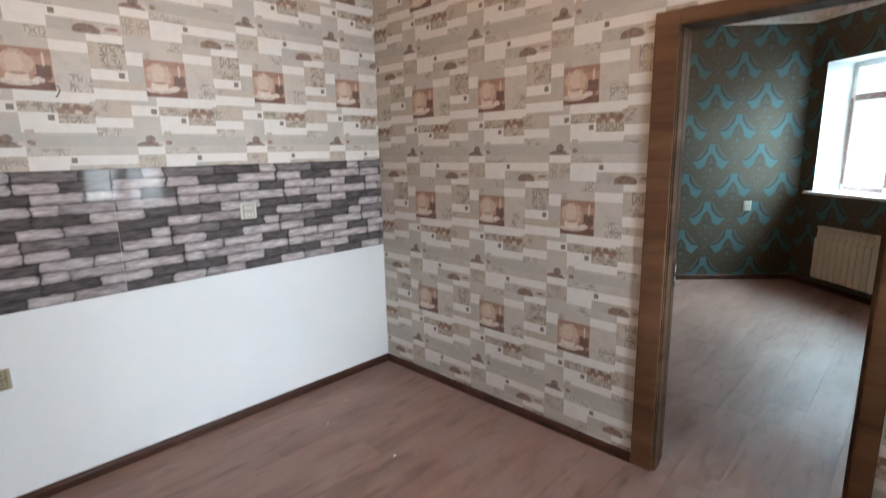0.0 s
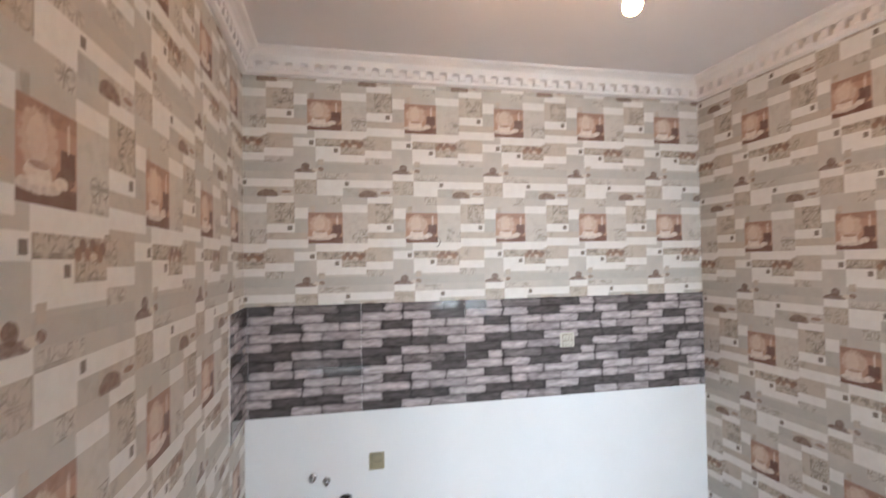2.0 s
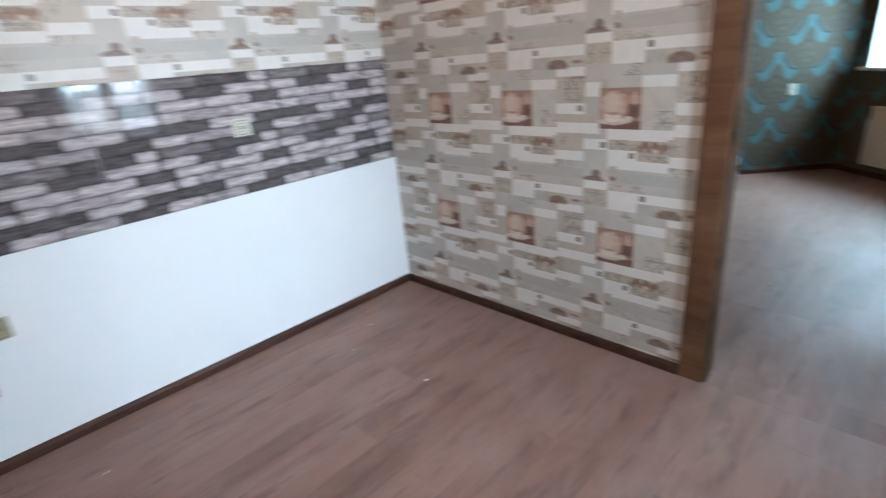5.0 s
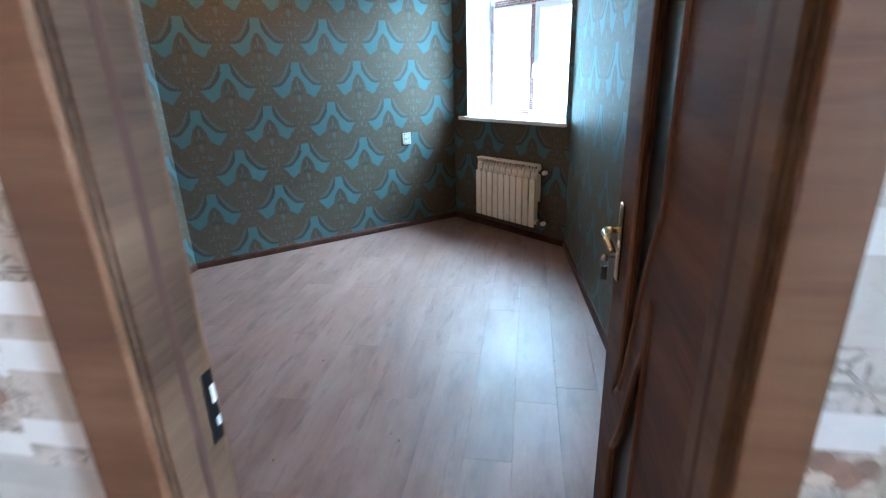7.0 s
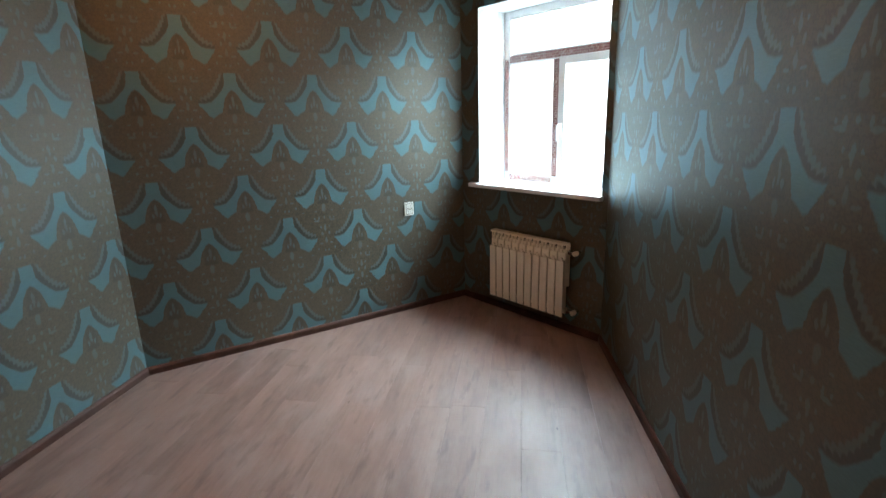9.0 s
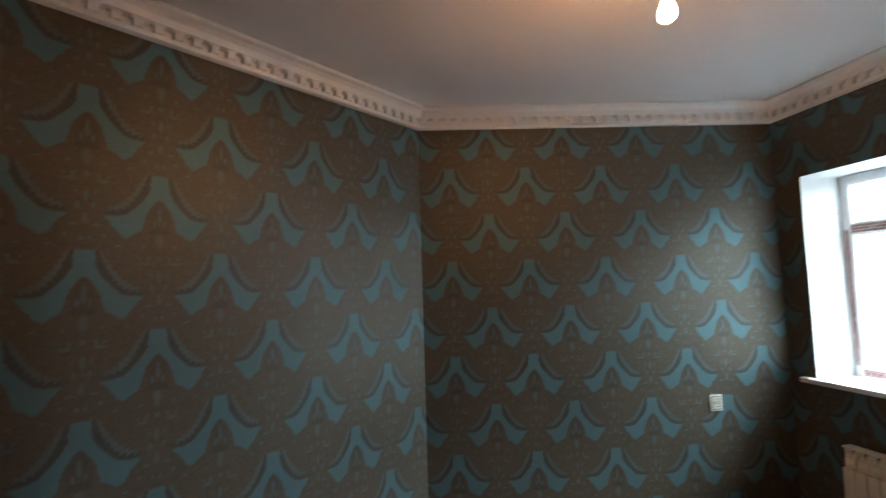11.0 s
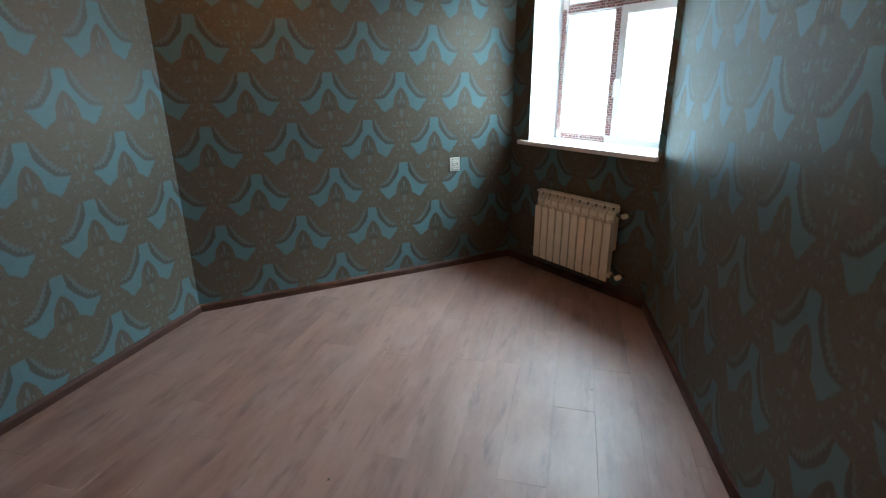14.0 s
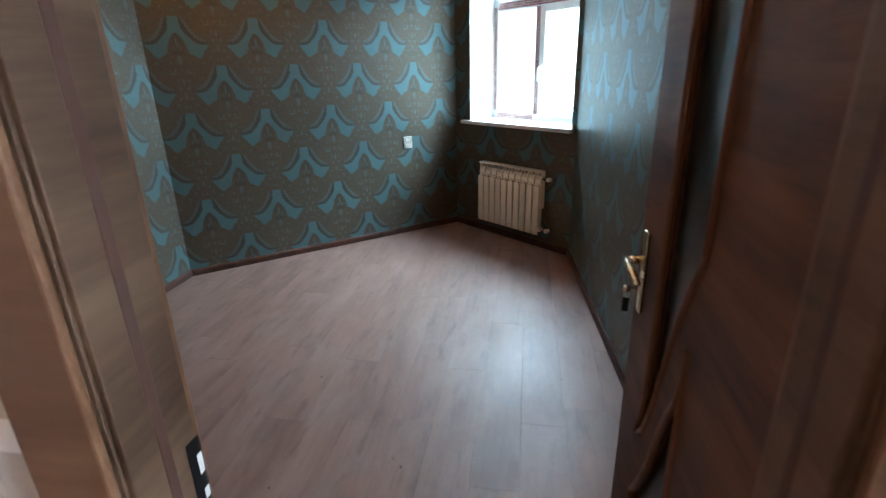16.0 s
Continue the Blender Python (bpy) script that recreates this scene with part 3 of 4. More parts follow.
def wall(name, p0, p1, depth, z1, holes, materials, shift=(0.0, 0.0), label="", over=(0.0, 0.0), z0=0.0):
    """A wall with thickness. The room lies to the right of p0 to p1. holes: u0, u1, z0, z1. materials: room face, other face, reveals.
    shift: where the paper's pattern starts on the wall."""
    a, b = Vector(p0), Vector(p1)
    d = (b - a).normalized()
    out, length = Vector((-d.y, d.x)), (b - a).length
    us = sorted({-over[0], length + over[1], *(h[0] for h in holes), *(h[1] for h in holes)})
    zs = sorted({z0, z1, *(h[2] for h in holes), *(h[3] for h in holes)})

    def solid(i, j):
        if not (0 <= i < len(us) - 1 and 0 <= j < len(zs) - 1):
            return False
        u, z = (us[i] + us[i + 1]) / 2, (zs[j] + zs[j + 1]) / 2
        return not any(h[0] < u < h[1] and h[2] < z < h[3] for h in holes)

    bm, seen = bmesh.new(), {}
    lay = bm.loops.layers.uv.new("UVMap")

    def vert(u, q, z):
        key = (round(u, 4), q, round(z, 4))
        if key not in seen:
            w = a + d * u + out * (depth * q)
            seen[key] = bm.verts.new((w.x, w.y, z))
        return seen[key]

    def quad(corners, index):
        f = bm.faces.new([vert(*c) for c in corners])
        f.material_index = index
        for loop, c in zip(f.loops, corners):
            loop[lay].uv = (c[0] - shift[0], c[2] - shift[1])

    for i in range(len(us) - 1):
        for j in range(len(zs) - 1):
            if not solid(i, j):
                continue
            ua, ub, za, zb = us[i], us[i + 1], zs[j], zs[j + 1]
            quad(((ua, 0, za), (ub, 0, za), (ub, 0, zb), (ua, 0, zb)), 0)
            quad(((ub, 1, za), (ua, 1, za), (ua, 1, zb), (ub, 1, zb)), 1)
            for di, dj, c in ((-1, 0, ((ua, 1, za), (ua, 0, za), (ua, 0, zb), (ua, 1, zb))), (1, 0, ((ub, 0, za), (ub, 1, za), (ub, 1, zb), (ub, 0, zb))),
                              (0, -1, ((ua, 1, za), (ub, 1, za), (ub, 0, za), (ua, 0, za))), (0, 1, ((ua, 0, zb), (ub, 0, zb), (ub, 1, zb), (ua, 1, zb)))):
                if not solid(i + di, j + dj):
                    quad(c, 2)
    return setting(name, bm, list(materials), label, "wall")


def pierced(outer, holes, y0, y1):
    """A board in the x, z plane between y0 and y1 with openings right through it."""
    bm = bmesh.new()
    rings = [outer, *holes]
    flat = [Vector((x, z, 0)) for ring in rings for x, z in ring]
    tris = geometry.tessellate_polygon([[Vector((x, z, 0)) for x, z in ring] for ring in rings])
    front = [bm.verts.new((p.x, y0, p.y)) for p in flat]
    back = [bm.verts.new((p.x, y1, p.y)) for p in flat]
    for t in tris:
        bm.faces.new([front[i] for i in t])
        bm.faces.new([back[i] for i in reversed(t)])
    k = 0
    for ring in rings:
        m = len(ring)
        for i in range(m):
            bm.faces.new((front[k + i], front[k + (i + 1) % m], back[k + (i + 1) % m], back[k + i]))
        k += m
    bmesh.ops.recalc_face_normals(bm, faces=bm.faces)
    return bm


# ---------------------------------------------------------------- walls, ceilings
DOOR = (-2.765, -1.975, 2.03)       # bedroom doorway in the party wall: y from, y to, height
ENTRY = (-2.80, -1.98, 2.05)        # kitchen entrance in its back wall: x from, x to, height
OUT = 0.12
wall("wall_north", (KX, 0), (0, 0), OUT, CEIL, [], (M_PAPER, M_RENDER, M_RENDER), (0.345, 1.998), "cream and grey patchwork wallpaper on the sink wall", (OUT, WALL), KF - 0.02)
wall("wall_east", (0, 0), (0, KY), WALL, CEIL, [(-DOOR[1], -DOOR[0], KF - 0.021, DOOR[2])], (M_PAPER, M_DAMASK, M_RENDER), (0.366, 1.267), "patchwork wallpaper wall with a doorway to the bedroom", z0=KF - 0.02)
wall("wall_west", (KX, KY), (KX, 0), OUT, CEIL, [], (M_PAPER, M_RENDER, M_RENDER), (1.452, 1.352), "patchwork wallpaper wall beside the entrance", (OUT, 0), KF - 0.02)
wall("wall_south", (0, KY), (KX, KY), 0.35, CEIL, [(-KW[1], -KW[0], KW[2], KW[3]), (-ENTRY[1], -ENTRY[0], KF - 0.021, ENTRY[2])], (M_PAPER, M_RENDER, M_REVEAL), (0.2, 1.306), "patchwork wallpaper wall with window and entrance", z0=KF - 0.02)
wall("wall_bedroom_left", BED[0], BED[1], OUT, CEIL, [], (M_DAMASK, M_RENDER, M_RENDER), (2.108, 1.548), "teal and olive damask wallpaper wall", (0, 0.06))
wall("wall_bedroom_far", BED[1], BED[2], OUT, CEIL, [], (M_DAMASK, M_RENDER, M_RENDER), (0.468, 1.535), "teal and olive damask wallpaper wall with a socket", (0, 0.4))
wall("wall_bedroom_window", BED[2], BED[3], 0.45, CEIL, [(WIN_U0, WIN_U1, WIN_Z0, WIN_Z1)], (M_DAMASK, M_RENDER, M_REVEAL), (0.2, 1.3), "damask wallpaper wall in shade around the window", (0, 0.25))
wall("wall_bedroom_right", BED[3], BED[4], OUT, CEIL, [], (M_DAMASK, M_RENDER, M_RENDER), (1.817, 0.909), "teal and olive damask wallpaper wall with a satin sheen")


def slab(name, corners, z0, z1, material, label, category):
    bm = bmesh.new()
    lo = [bm.verts.new((x, y, z0)) for x, y in corners]
    hi = [bm.verts.new((x, y, z1)) for x, y in corners]
    bm.faces.new(lo[::-1]), bm.faces.new(hi)
    for i in range(len(lo)):
        j = (i + 1) % len(lo)
        bm.faces.new((lo[i], lo[j], hi[j], hi[i]))
    bmesh.ops.recalc_face_normals(bm, faces=bm.faces)
    return setting(name, bm, material, label, category)


KIT = [(KX - OUT, OUT), (WALL, OUT), (WALL, KY - 0.35), (KX - OUT, KY - 0.35)]
BED_OUT = [(WALL + 0.004, 0.2), (2.9, 0.2), (4.95, -1.80), (3.75, -3.25), (WALL + 0.004, -3.25)]
slab("ceiling_kitchen", KIT, CEIL, CEIL + 0.15, M_CEIL, "smooth white painted ceiling", "ceiling")
slab("ceiling_bedroom", BED_OUT, CEIL, CEIL + 0.15, M_CEIL, "smooth white painted ceiling", "ceiling")
slab("subfloor_kitchen", KIT, -0.2, KF - 0.012, M_SCREED, "grey screed under the laminate", "floor")
slab("subfloor_bedroom", BED_OUT, -0.2, KF - 0.012, M_SCREED, "grey screed under the laminate", "floor")
# plain white sky outside each window
for _m, _w, _k in ((look(on_window_wall(0.76, 2.6, 1.7), on_window_wall(0.76, 0.0, 1.7)), 7.0, M_SKY), (look((-0.75, KY - 2.6, 1.7), (-0.75, KY, 1.7)), 4.5, M_SKY_BRIGHT)):
    _bm = bmesh.new()
    _v = [_bm.verts.new(_m @ Vector(p)) for p in ((-_w / 2, -1.9, 0), (_w / 2, -1.9, 0), (_w / 2, 2.6, 0), (-_w / 2, 2.6, 0))]
    _bm.faces.new(_v)
    setting("backdrop", _bm, _k, "white overcast sky outside the window", "sky")
# a plain hall closes the place behind the entrance
wall("wall_hall", (KX - OUT, KY - 1.9), (KX - OUT, KY - 0.35), OUT, CEIL, [], (M_PLASTER, M_RENDER, M_RENDER), label="plain painted hall wall")
wall("wall_hall_end", (-1.2, KY - 1.9), (KX - OUT, KY - 1.9), OUT, CEIL, [], (M_PLASTER, M_RENDER, M_RENDER), label="plain painted hall wall")
wall("wall_hall_side", (-1.2, KY - 0.35), (-1.2, KY - 1.9), -0.1, CEIL, [], (M_PLASTER, M_RENDER, M_RENDER), label="plain painted hall wall")
HALL = [(KX - OUT, KY - 0.354), (-1.3, KY - 0.354), (-1.3, KY - 1.9), (KX - OUT, KY - 1.9)]
slab("ceiling_hall", HALL, CEIL, CEIL + 0.15, M_CEIL, "plain painted hall ceiling", "ceiling")
slab("floor_hall", HALL, -0.2, KF, M_SCREED, "plain hall floor", "floor")

# white lower wall under the tiles, a skin of paint and filler on the sink wall
WHITE_Z, TILE_Z = 0.865, 1.475
setting("wall_north_lower", block((KX + 0.001, -0.004, KF), (-0.001, 0.0, WHITE_Z)), M_PLASTER, "bare white painted lower wall where units stood", "wall")

# skirting, cornices
SKIRT = [(0, 0.001), (0.017, 0.001), (0.017, 0.034), (0.012, 0.046), (0.006, 0.052), (0, 0.052)]


def skirting(p0, p1, level=0.0):
    return setting("baseboard", prism([(q, KF if z < 0.002 else z + level) for q, z in SKIRT], p0, p1), M_SKIRT, "dark brown plastic skirting board", "skirting")


for p0, p1 in (((KX, -0.0042), (0, -0.0042)), ((0, -0.021), (0, -1.918)), ((0, -2.822), (0, KY)), ((KX, KY), (KX, -0.021)), ((0, KY), (ENTRY[1] + 0.07, KY))):
    skirting(p0, p1, KF)
for i in range(4):
    skirting(BED[i], BED[i + 1])

COVE = [(0, CORN), (0.012, CORN), (0.030, CORN + 0.006), (0.030, CORN + 0.026), (0.004, CORN + 0.030), (0.004, CORN + 0.066), (0.040, CORN + 0.072),
        (0.042, CORN + 0.082), (0.048, CORN + 0.102), (0.066, CORN + 0.118), (0.090, CORN + 0.126), (0.096, CORN + 0.134), (0.096, CEIL - 0.0005), (0, CEIL - 0.0005)]


def cornice(p0, p1, cut0, cut1):
    """Coved cornice with a row of rounded teeth that leave dark bean-shaped gaps."""
    bm = prism(COVE, p0, p1, None, cut0, cut1)
    a, b = Vector(p0), Vector(p1)
    d = (b - a).normalized()
    inn = Vector((d.y, -d.x))
    steps = int((b - a).length / 0.080)
    for i in range(steps):
        c = a + d * ((i + 0.5) * 0.080 + ((b - a).length - steps * 0.080) / 2)
        for w, z0, z1, q in ((0.018, CORN + 0.026, CORN + 0.074, 0.036), (0.028, CORN + 0.062, CORN + 0.076, 0.036)):
            ring = []
            for q2, z in ((0.003, z0), (q * 0.8, z0), (q, z0 + 0.006), (q, z1), (0.003, z1)):
                ring.append([bm.verts.new((*(c + inn * q2 + d * s * w), z)) for s in (-1, 1)])
            for r0, r1 in zip(ring, ring[1:] + ring[:1]):
                bm.faces.new((r0[0], r0[1], r1[1], r1[0]))
            bm.faces.new([r[0] for r in ring]), bm.faces.new([r[1] for r in reversed(ring)])
    bmesh.ops.recalc_face_normals(bm, faces=bm.faces)
    return setting("cornice_trim", bm, M_CORNICE, "white moulded cornice with a row of rounded teeth", "cornice")


def cornices(corners, closed=True):
    k = len(corners)
    pts = [Vector(p) for p in corners]
    for i in range(k):
        p, q, r, s = pts[i - 1], pts[i], pts[(i + 1) % k], pts[(i + 2) % k]

        def half(e, f, g):
            turn = abs((f - e).angle_signed(g - f))
            return math.tan(turn / 2)
        cornice(q, r, half(p, q, r), half(q, r, s))


cornices([(KX, 0), (0, 0), (0, KY), (KX, KY)])
cornices(BED)

# ---------------------------------------------------------------- doorway lining, casings
lining = thing("door_1", pose(0, 0, 0), "oak-veneer door lining and casing round the doorway", "door frame", "", "structure")
yl, yr, top = DOOR[1], DOOR[0], DOOR[2]
IN_L, IN_R = yl - 0.050, yr + 0.016      # inner faces of the two jambs
for y0, y1 in ((IN_L, yl), (yr, IN_R)):
    part("jamb", block((-0.002, y0, KF), (WALL + 0.002, y1, top - 0.0005), 0.0015), M_OAK_J, lining)
part("head_jamb", block((-0.002, IN_R, top - 0.018), (WALL + 0.002, IN_L, top - 0.0005), 0.0015), M_OAK_J, lining)
for y0, y1 in ((IN_L - 0.009, IN_L - 0.0005), (IN_R + 0.0005, IN_R + 0.011)):
    part("door_stop", block((0.002, y0, KF), (0.050, y1, top - 0.019), 0.002), M_OAK_J, lining)
    part("seal", block((0.050, y0 + 0.001, KF), (0.069, y1 - 0.001, top - 0.019), 0.003), M_SEAL, lining, "dark red-brown rubber seal")
for x0, x1, z0 in ((-0.016, -0.0025, KF), (WALL + 0.0025, WALL + 0.016, KF)):
    part("casing", block((x0, IN_L + 0.004, z0), (x1, yl + 0.057, top + 0.050), 0.004), M_OAK_C, lining)
    part("casing", block((x0, yr - 0.057, z0), (x1, IN_R - 0.004, top + 0.050), 0.004), M_OAK_C, lining)
    part("casing_head", block((x0, IN_R - 0.0035, top - 0.012), (x1, IN_L + 0.0035, top + 0.050), 0.004), M_OAK_V, lining)
strike = part("strike_plate", block((0.098, IN_L - 0.0025, 0.875), (0.1225, IN_L - 0.0002, 1.005), 0.0008), M_BLACK, lining, "black metal strike plate")
part("latch_hole", block((0.112, IN_L - 0.0032, 0.945), (0.1215, IN_L - 0.0026, 0.978)), M_CHIP, strike, "pale worn latch hole")
part("bolt_hole", block((0.112, IN_L - 0.0032, 0.900), (0.1215, IN_L - 0.0026, 0.918)), M_CHIP, strike, "pale worn bolt hole")

entry_lining = thing("door_2", pose(0, 0, 0), "brown lining of the kitchen entrance", "door frame", "", "structure")
for x0, x1 in ((ENTRY[0], ENTRY[0] + 0.018), (ENTRY[1] - 0.018, ENTRY[1])):
    part("jamb", block((x0, KY - 0.30, KF), (x1, KY - 0.004, ENTRY[2] - 0.001), 0.002), M_ENTRY, entry_lining)
part("head_jamb", block((ENTRY[0] + 0.018, KY - 0.30, ENTRY[2] - 0.02), (ENTRY[1] - 0.018, KY - 0.004, ENTRY[2] - 0.001), 0.002), M_ENTRY, entry_lining)

# ---------------------------------------------------------------- doors


def lever_handle(parent, m, brass, tag, with_key=False, holes=False, turn=-1):
    """Long back plate with a bent lever. Local: plate in x, z; y comes out of the door."""
    handle = part("door_handle", lathe([(0.0105, 0.0), (0.0105, 0.03), (0.009, 0.042)], 16, axis=1), brass, parent, tag, True)
    handle.matrix_local = m
    part("back_plate", block((-0.019, -0.0005, -0.140), (0.019, 0.010, 0.075), 0.006, seg=3), brass, handle, "", True)
    part("lever", tube([(0, 0.036, 0), (turn * 0.006, 0.044, 0.001), (turn * 0.03, 0.049, 0.003), (turn * 0.07, 0.048, 0.0), (turn * 0.100, 0.043, -0.010), (turn * 0.112, 0.040, -0.020)], 0.0095, 10, flat=0.75), brass, handle, "", True)
    part("keyhole", lathe([(0.008, 0.0085), (0.0085, 0.011), (0.005, 0.0115)], 14, axis=1, at=(0, 0, -0.075)), brass, handle, "", True)
    for z in (0.062, -0.127):
        part("screw", lathe([(0.0035, 0.0085), (0.003, 0.0105)], 10, axis=1, at=(0, 0, z)), brass, handle)
    if holes:
        for i in range(5):
            for j in range(3):
                part("perforation", lathe([(0.0022, 0.0088), (0.0016, 0.0096)], 8, axis=1, at=(-0.009 + 0.009 * j, 0, 0.048 - 0.0095 * i)), M_BRASS_PALE, handle)
    if with_key:
        part("key_blade", block((-0.0015, 0.008, -0.0785), (0.0015, 0.032, -0.0715), 0.0005), M_CHROME, handle)
        part("key_bow", lathe([(0.009, -0.0012), (0.0112, 0.0), (0.009, 0.0012)], 16, axis=0, at=(0, 0.038, -0.078)), M_CHROME, handle, "", True)
        ring = [(0.0 + 0.002 * math.sin(a), 0.040 + 0.011 * math.cos(a), -0.092 + 0.011 * math.sin(a)) for a in [i * math.pi / 8 for i in range(16)]]
        part("key_ring", tube(ring, 0.0011, 6, True), M_CHROME, handle, "", True)
        part("spare_key", block((-0.0012, 0.030, -0.142), (0.0012, 0.046, -0.103), 0.001), M_BLACK, handle, "dark spare key on the ring")
    return handle


def curve_between(a, b, bend, k=8):
    """Points from a to b, bowed sideways in an S."""
    a, b = Vector(a), Vector(b)
    side = Vector((-(b - a).y, (b - a).x)).normalized()
    return [tuple(a + (b - a) * (i / k) + side * (bend * math.sin(2 * math.pi * i / k))) for i in range(k + 1)]


def bedroom_door(m):
    door = thing("interior_door", m, "open oak-veneer door with slanting smoked glass strips", "door")
    wide, high = 0.755, 2.0
    up = [(0.53, 1.86), *curve_between((0.53, 0.74), (0.565, 0.60), 0.0, 2), *curve_between((0.55, 0.585), (0.29, 1.18), 0.012)[1:], (0.29, 1.86)]
    low = [(0.30, 1.00), *curve_between((0.285, 0.93), (0.54, 0.44), 0.012)[1:], (0.54, 0.16), (0.285, 0.16)]
    panel = part("panel", pierced([(0, -0.020), (wide, -0.004), (wide, high), (0, high)], [up, low], 0.0, -0.04), M_OAK_L, door)
    for ring in (up, low):
        part("glass", pierced([(x, z) for x, z in ring], [], -0.017, -0.023), M_SMOKE, door, "smoked frosted glass strip")
        for y in (0.0, -0.04):
            part("bead", tube([(x, y, z) for x, z in ring], 0.0085, 8, True), M_OAK_DARK, door, "dark red-brown glazing bead")
    lever_handle(door, pose(wide - 0.075, 0.0, 1.026), M_BRASS_PALE, "polished brass lever handle with keys", True)
    lever_handle(door, pose(wide - 0.075, -0.04, 1.026, 0, 0, 180), M_BRASS_PALE, "polished brass lever handle", turn=1)
    for z in (0.25, 1.75):
        part("hinge", lathe([(0.006, z - 0.05), (0.0075, z - 0.048), (0.0075, z + 0.048), (0.006, z + 0.05)], 14, at=(-0.006, -0.002, 0)), M_BRASS, door, "", True)
    return door


bedroom_door(pose(0.143, -2.764, 0.0, 0, 0, -0.6))


def entry_door(m):
    door = thing("entrance_door", m, "open plain dark brown door beside the papered wall", "door")
    part("panel", block((0, 0.0, KF + 0.006), (0.80, 0.04, 2.02), 0.003), M_ENTRY, door)
    lever_handle(door, pose(0.80 - 0.042, 0.0, 1.07, 0, 0, 180), M_BRASS, "shiny brass lever on a perforated plate", holes=True, turn=1)
    for z in (0.25, 1.75):
        part("hinge", lathe([(0.006, z - 0.05), (0.0075, z - 0.048), (0.0075, z + 0.048), (0.006, z + 0.05)], 14, at=(-0.006, 0.002, 0)), M_BRASS, door, "", True)
    return door


entry_door(pose(-2.772, KY + 0.015, 0.0, 0, 0, 88.6))

# ---------------------------------------------------------------- windows


def window(name, m, wide, high, label, mull, trans, film):
    """A plastic window in its local x, z plane (y points out of doors): fixed light above, two lights below, the right one opens."""
    win = thing(name, m, label, "window", "", "structure")
    d, t = 0.06, 0.055

    def bar(nm, x0, x1, z0, z1, parent=win, y0=0.0, y1=d, mat=M_PVC, tag=""):
        return part(nm, block((x0, y0, z0), (x1, y1, z1), min(0.006, (y1 - y0) * 0.3, (x1 - x0) * 0.2)), mat, parent, tag)

    bar("frame_post", 0, t, 0, high), bar("frame_post", wide - t, wide, 0, high)
    bar("frame_rail", t, wide - t, 0, t), bar("frame_rail", t, wide - t, high - t, high)
    bar("transom", t, wide - t, trans - 0.035, trans + 0.035), bar("mullion", mull - 0.035, mull + 0.035, t, trans - 0.035)
    x0, x1, z0, z1 = mull + 0.024, wide - t + 0.012, t - 0.012, trans - 0.024
    s = 0.058
    sash = part("sash", block((x0, -0.018, z0), (x0 + s, 0.04, z1), 0.006), M_PVC, win)
    for a in ((x1 - s, x1, z0, z1), (x0 + s, x1 - s, z0, z0 + s), (x0 + s, x1 - s, z1 - s, z1)):
        bar("sash_bar", *a, sash, -0.018, 0.04)
    part("handle_base", block((x0 + 0.016, -0.028, 0.40), (x0 + 0.042, -0.018, 0.47), 0.003), M_PVC, sash)
    part("window_handle", tube([(x0 + 0.029, -0.028, 0.445), (x0 + 0.029, -0.052, 0.445), (x0 + 0.029, -0.060, 0.43), (x0 + 0.029, -0.060, 0.33)], 0.009, 10, flat=0.8), M_PVC, sash, "", True)
    for a in ((t, mull - 0.035, t, trans - 0.035), (t, wide - t, trans + 0.035, high - t)):
        pane = part("pane", block((a[0] - 0.008, 0.026, a[2] - 0.008), (a[1] + 0.008, 0.034, a[3] + 0.008)), M_GLASS, win)
        pane.visible_shadow = False
        for b in ((a[0], a[0] + 0.008, a[2], a[3]), (a[1] - 0.008, a[1], a[2], a[3]), (a[0], a[1], a[2], a[2] + 0.008), (a[0], a[1], a[3] - 0.008, a[3])):
            bar("glazing_bead", *b, win, 0.006, 0.025)
    pane = part("pane", block((x0 + s - 0.008, 0.008, z0 + s - 0.008), (x1 - s + 0.008, 0.016, z1 - s + 0.008)), M_GLASS, sash)
    pane.visible_shadow = False
    if film:
        tag = "reddish protective film left on the frame"
        bar("protective_film", t + 0.002, wide - t - 0.002, trans - 0.028, trans + 0.028, win, -0.003, -0.0004, M_FILM, tag)
        bar("protective_film", mull - 0.034, mull + 0.0235, t + 0.002, trans - 0.036, win, -0.003, -0.0004, M_FILM, tag)
        bar("protective_film", t + 0.002, mull - 0.036, 0.006, t - 0.008, win, -0.003, -0.0004, M_FILM, tag)
        bar("protective_film", 0.008, t - 0.012, t + 0.01, trans, win, -0.003, -0.0004, M_FILM, tag)
    return win


_o = on_window_wall(WIN_U0 + 0.002, WIN_D, WIN_Z0 + 0.022)
window("window_1", pose(_o.x, _o.y, _o.z, 0, 0, math.degrees(math.atan2(W_ALONG.y, W_ALONG.x))), WIN_U1 - WIN_U0 - 0.004, WIN_Z1 - WIN_Z0 - 0.024,
       "white plastic window with film remnants and overcast light", 0.522, 0.955, True)
# the frame's y axis points out of the room
sill = thing("window_sill", pose(_o.x, _o.y, 0, 0, 0, math.degrees(math.atan2(W_ALONG.y, W_ALONG.x))), "white plastic window sill with a rounded nose", "window sill", "", "structure")
part("sill_board", block((-0.0, -WIN_D + 0.001, WIN_Z0 - 0.0), (WIN_U1 - WIN_U0 - 0.004, -0.001, WIN_Z0 + 0.02), 0.0), M_SILL, sill)
part("sill_nose", block((-0.09, -WIN_D - 0.045, WIN_Z0 - 0.012), (WIN_U1 - WIN_U0 + 0.012, -WIN_D + 0.0005, WIN_Z0 + 0.0205), 0.006, seg=3), M_SILL, sill)

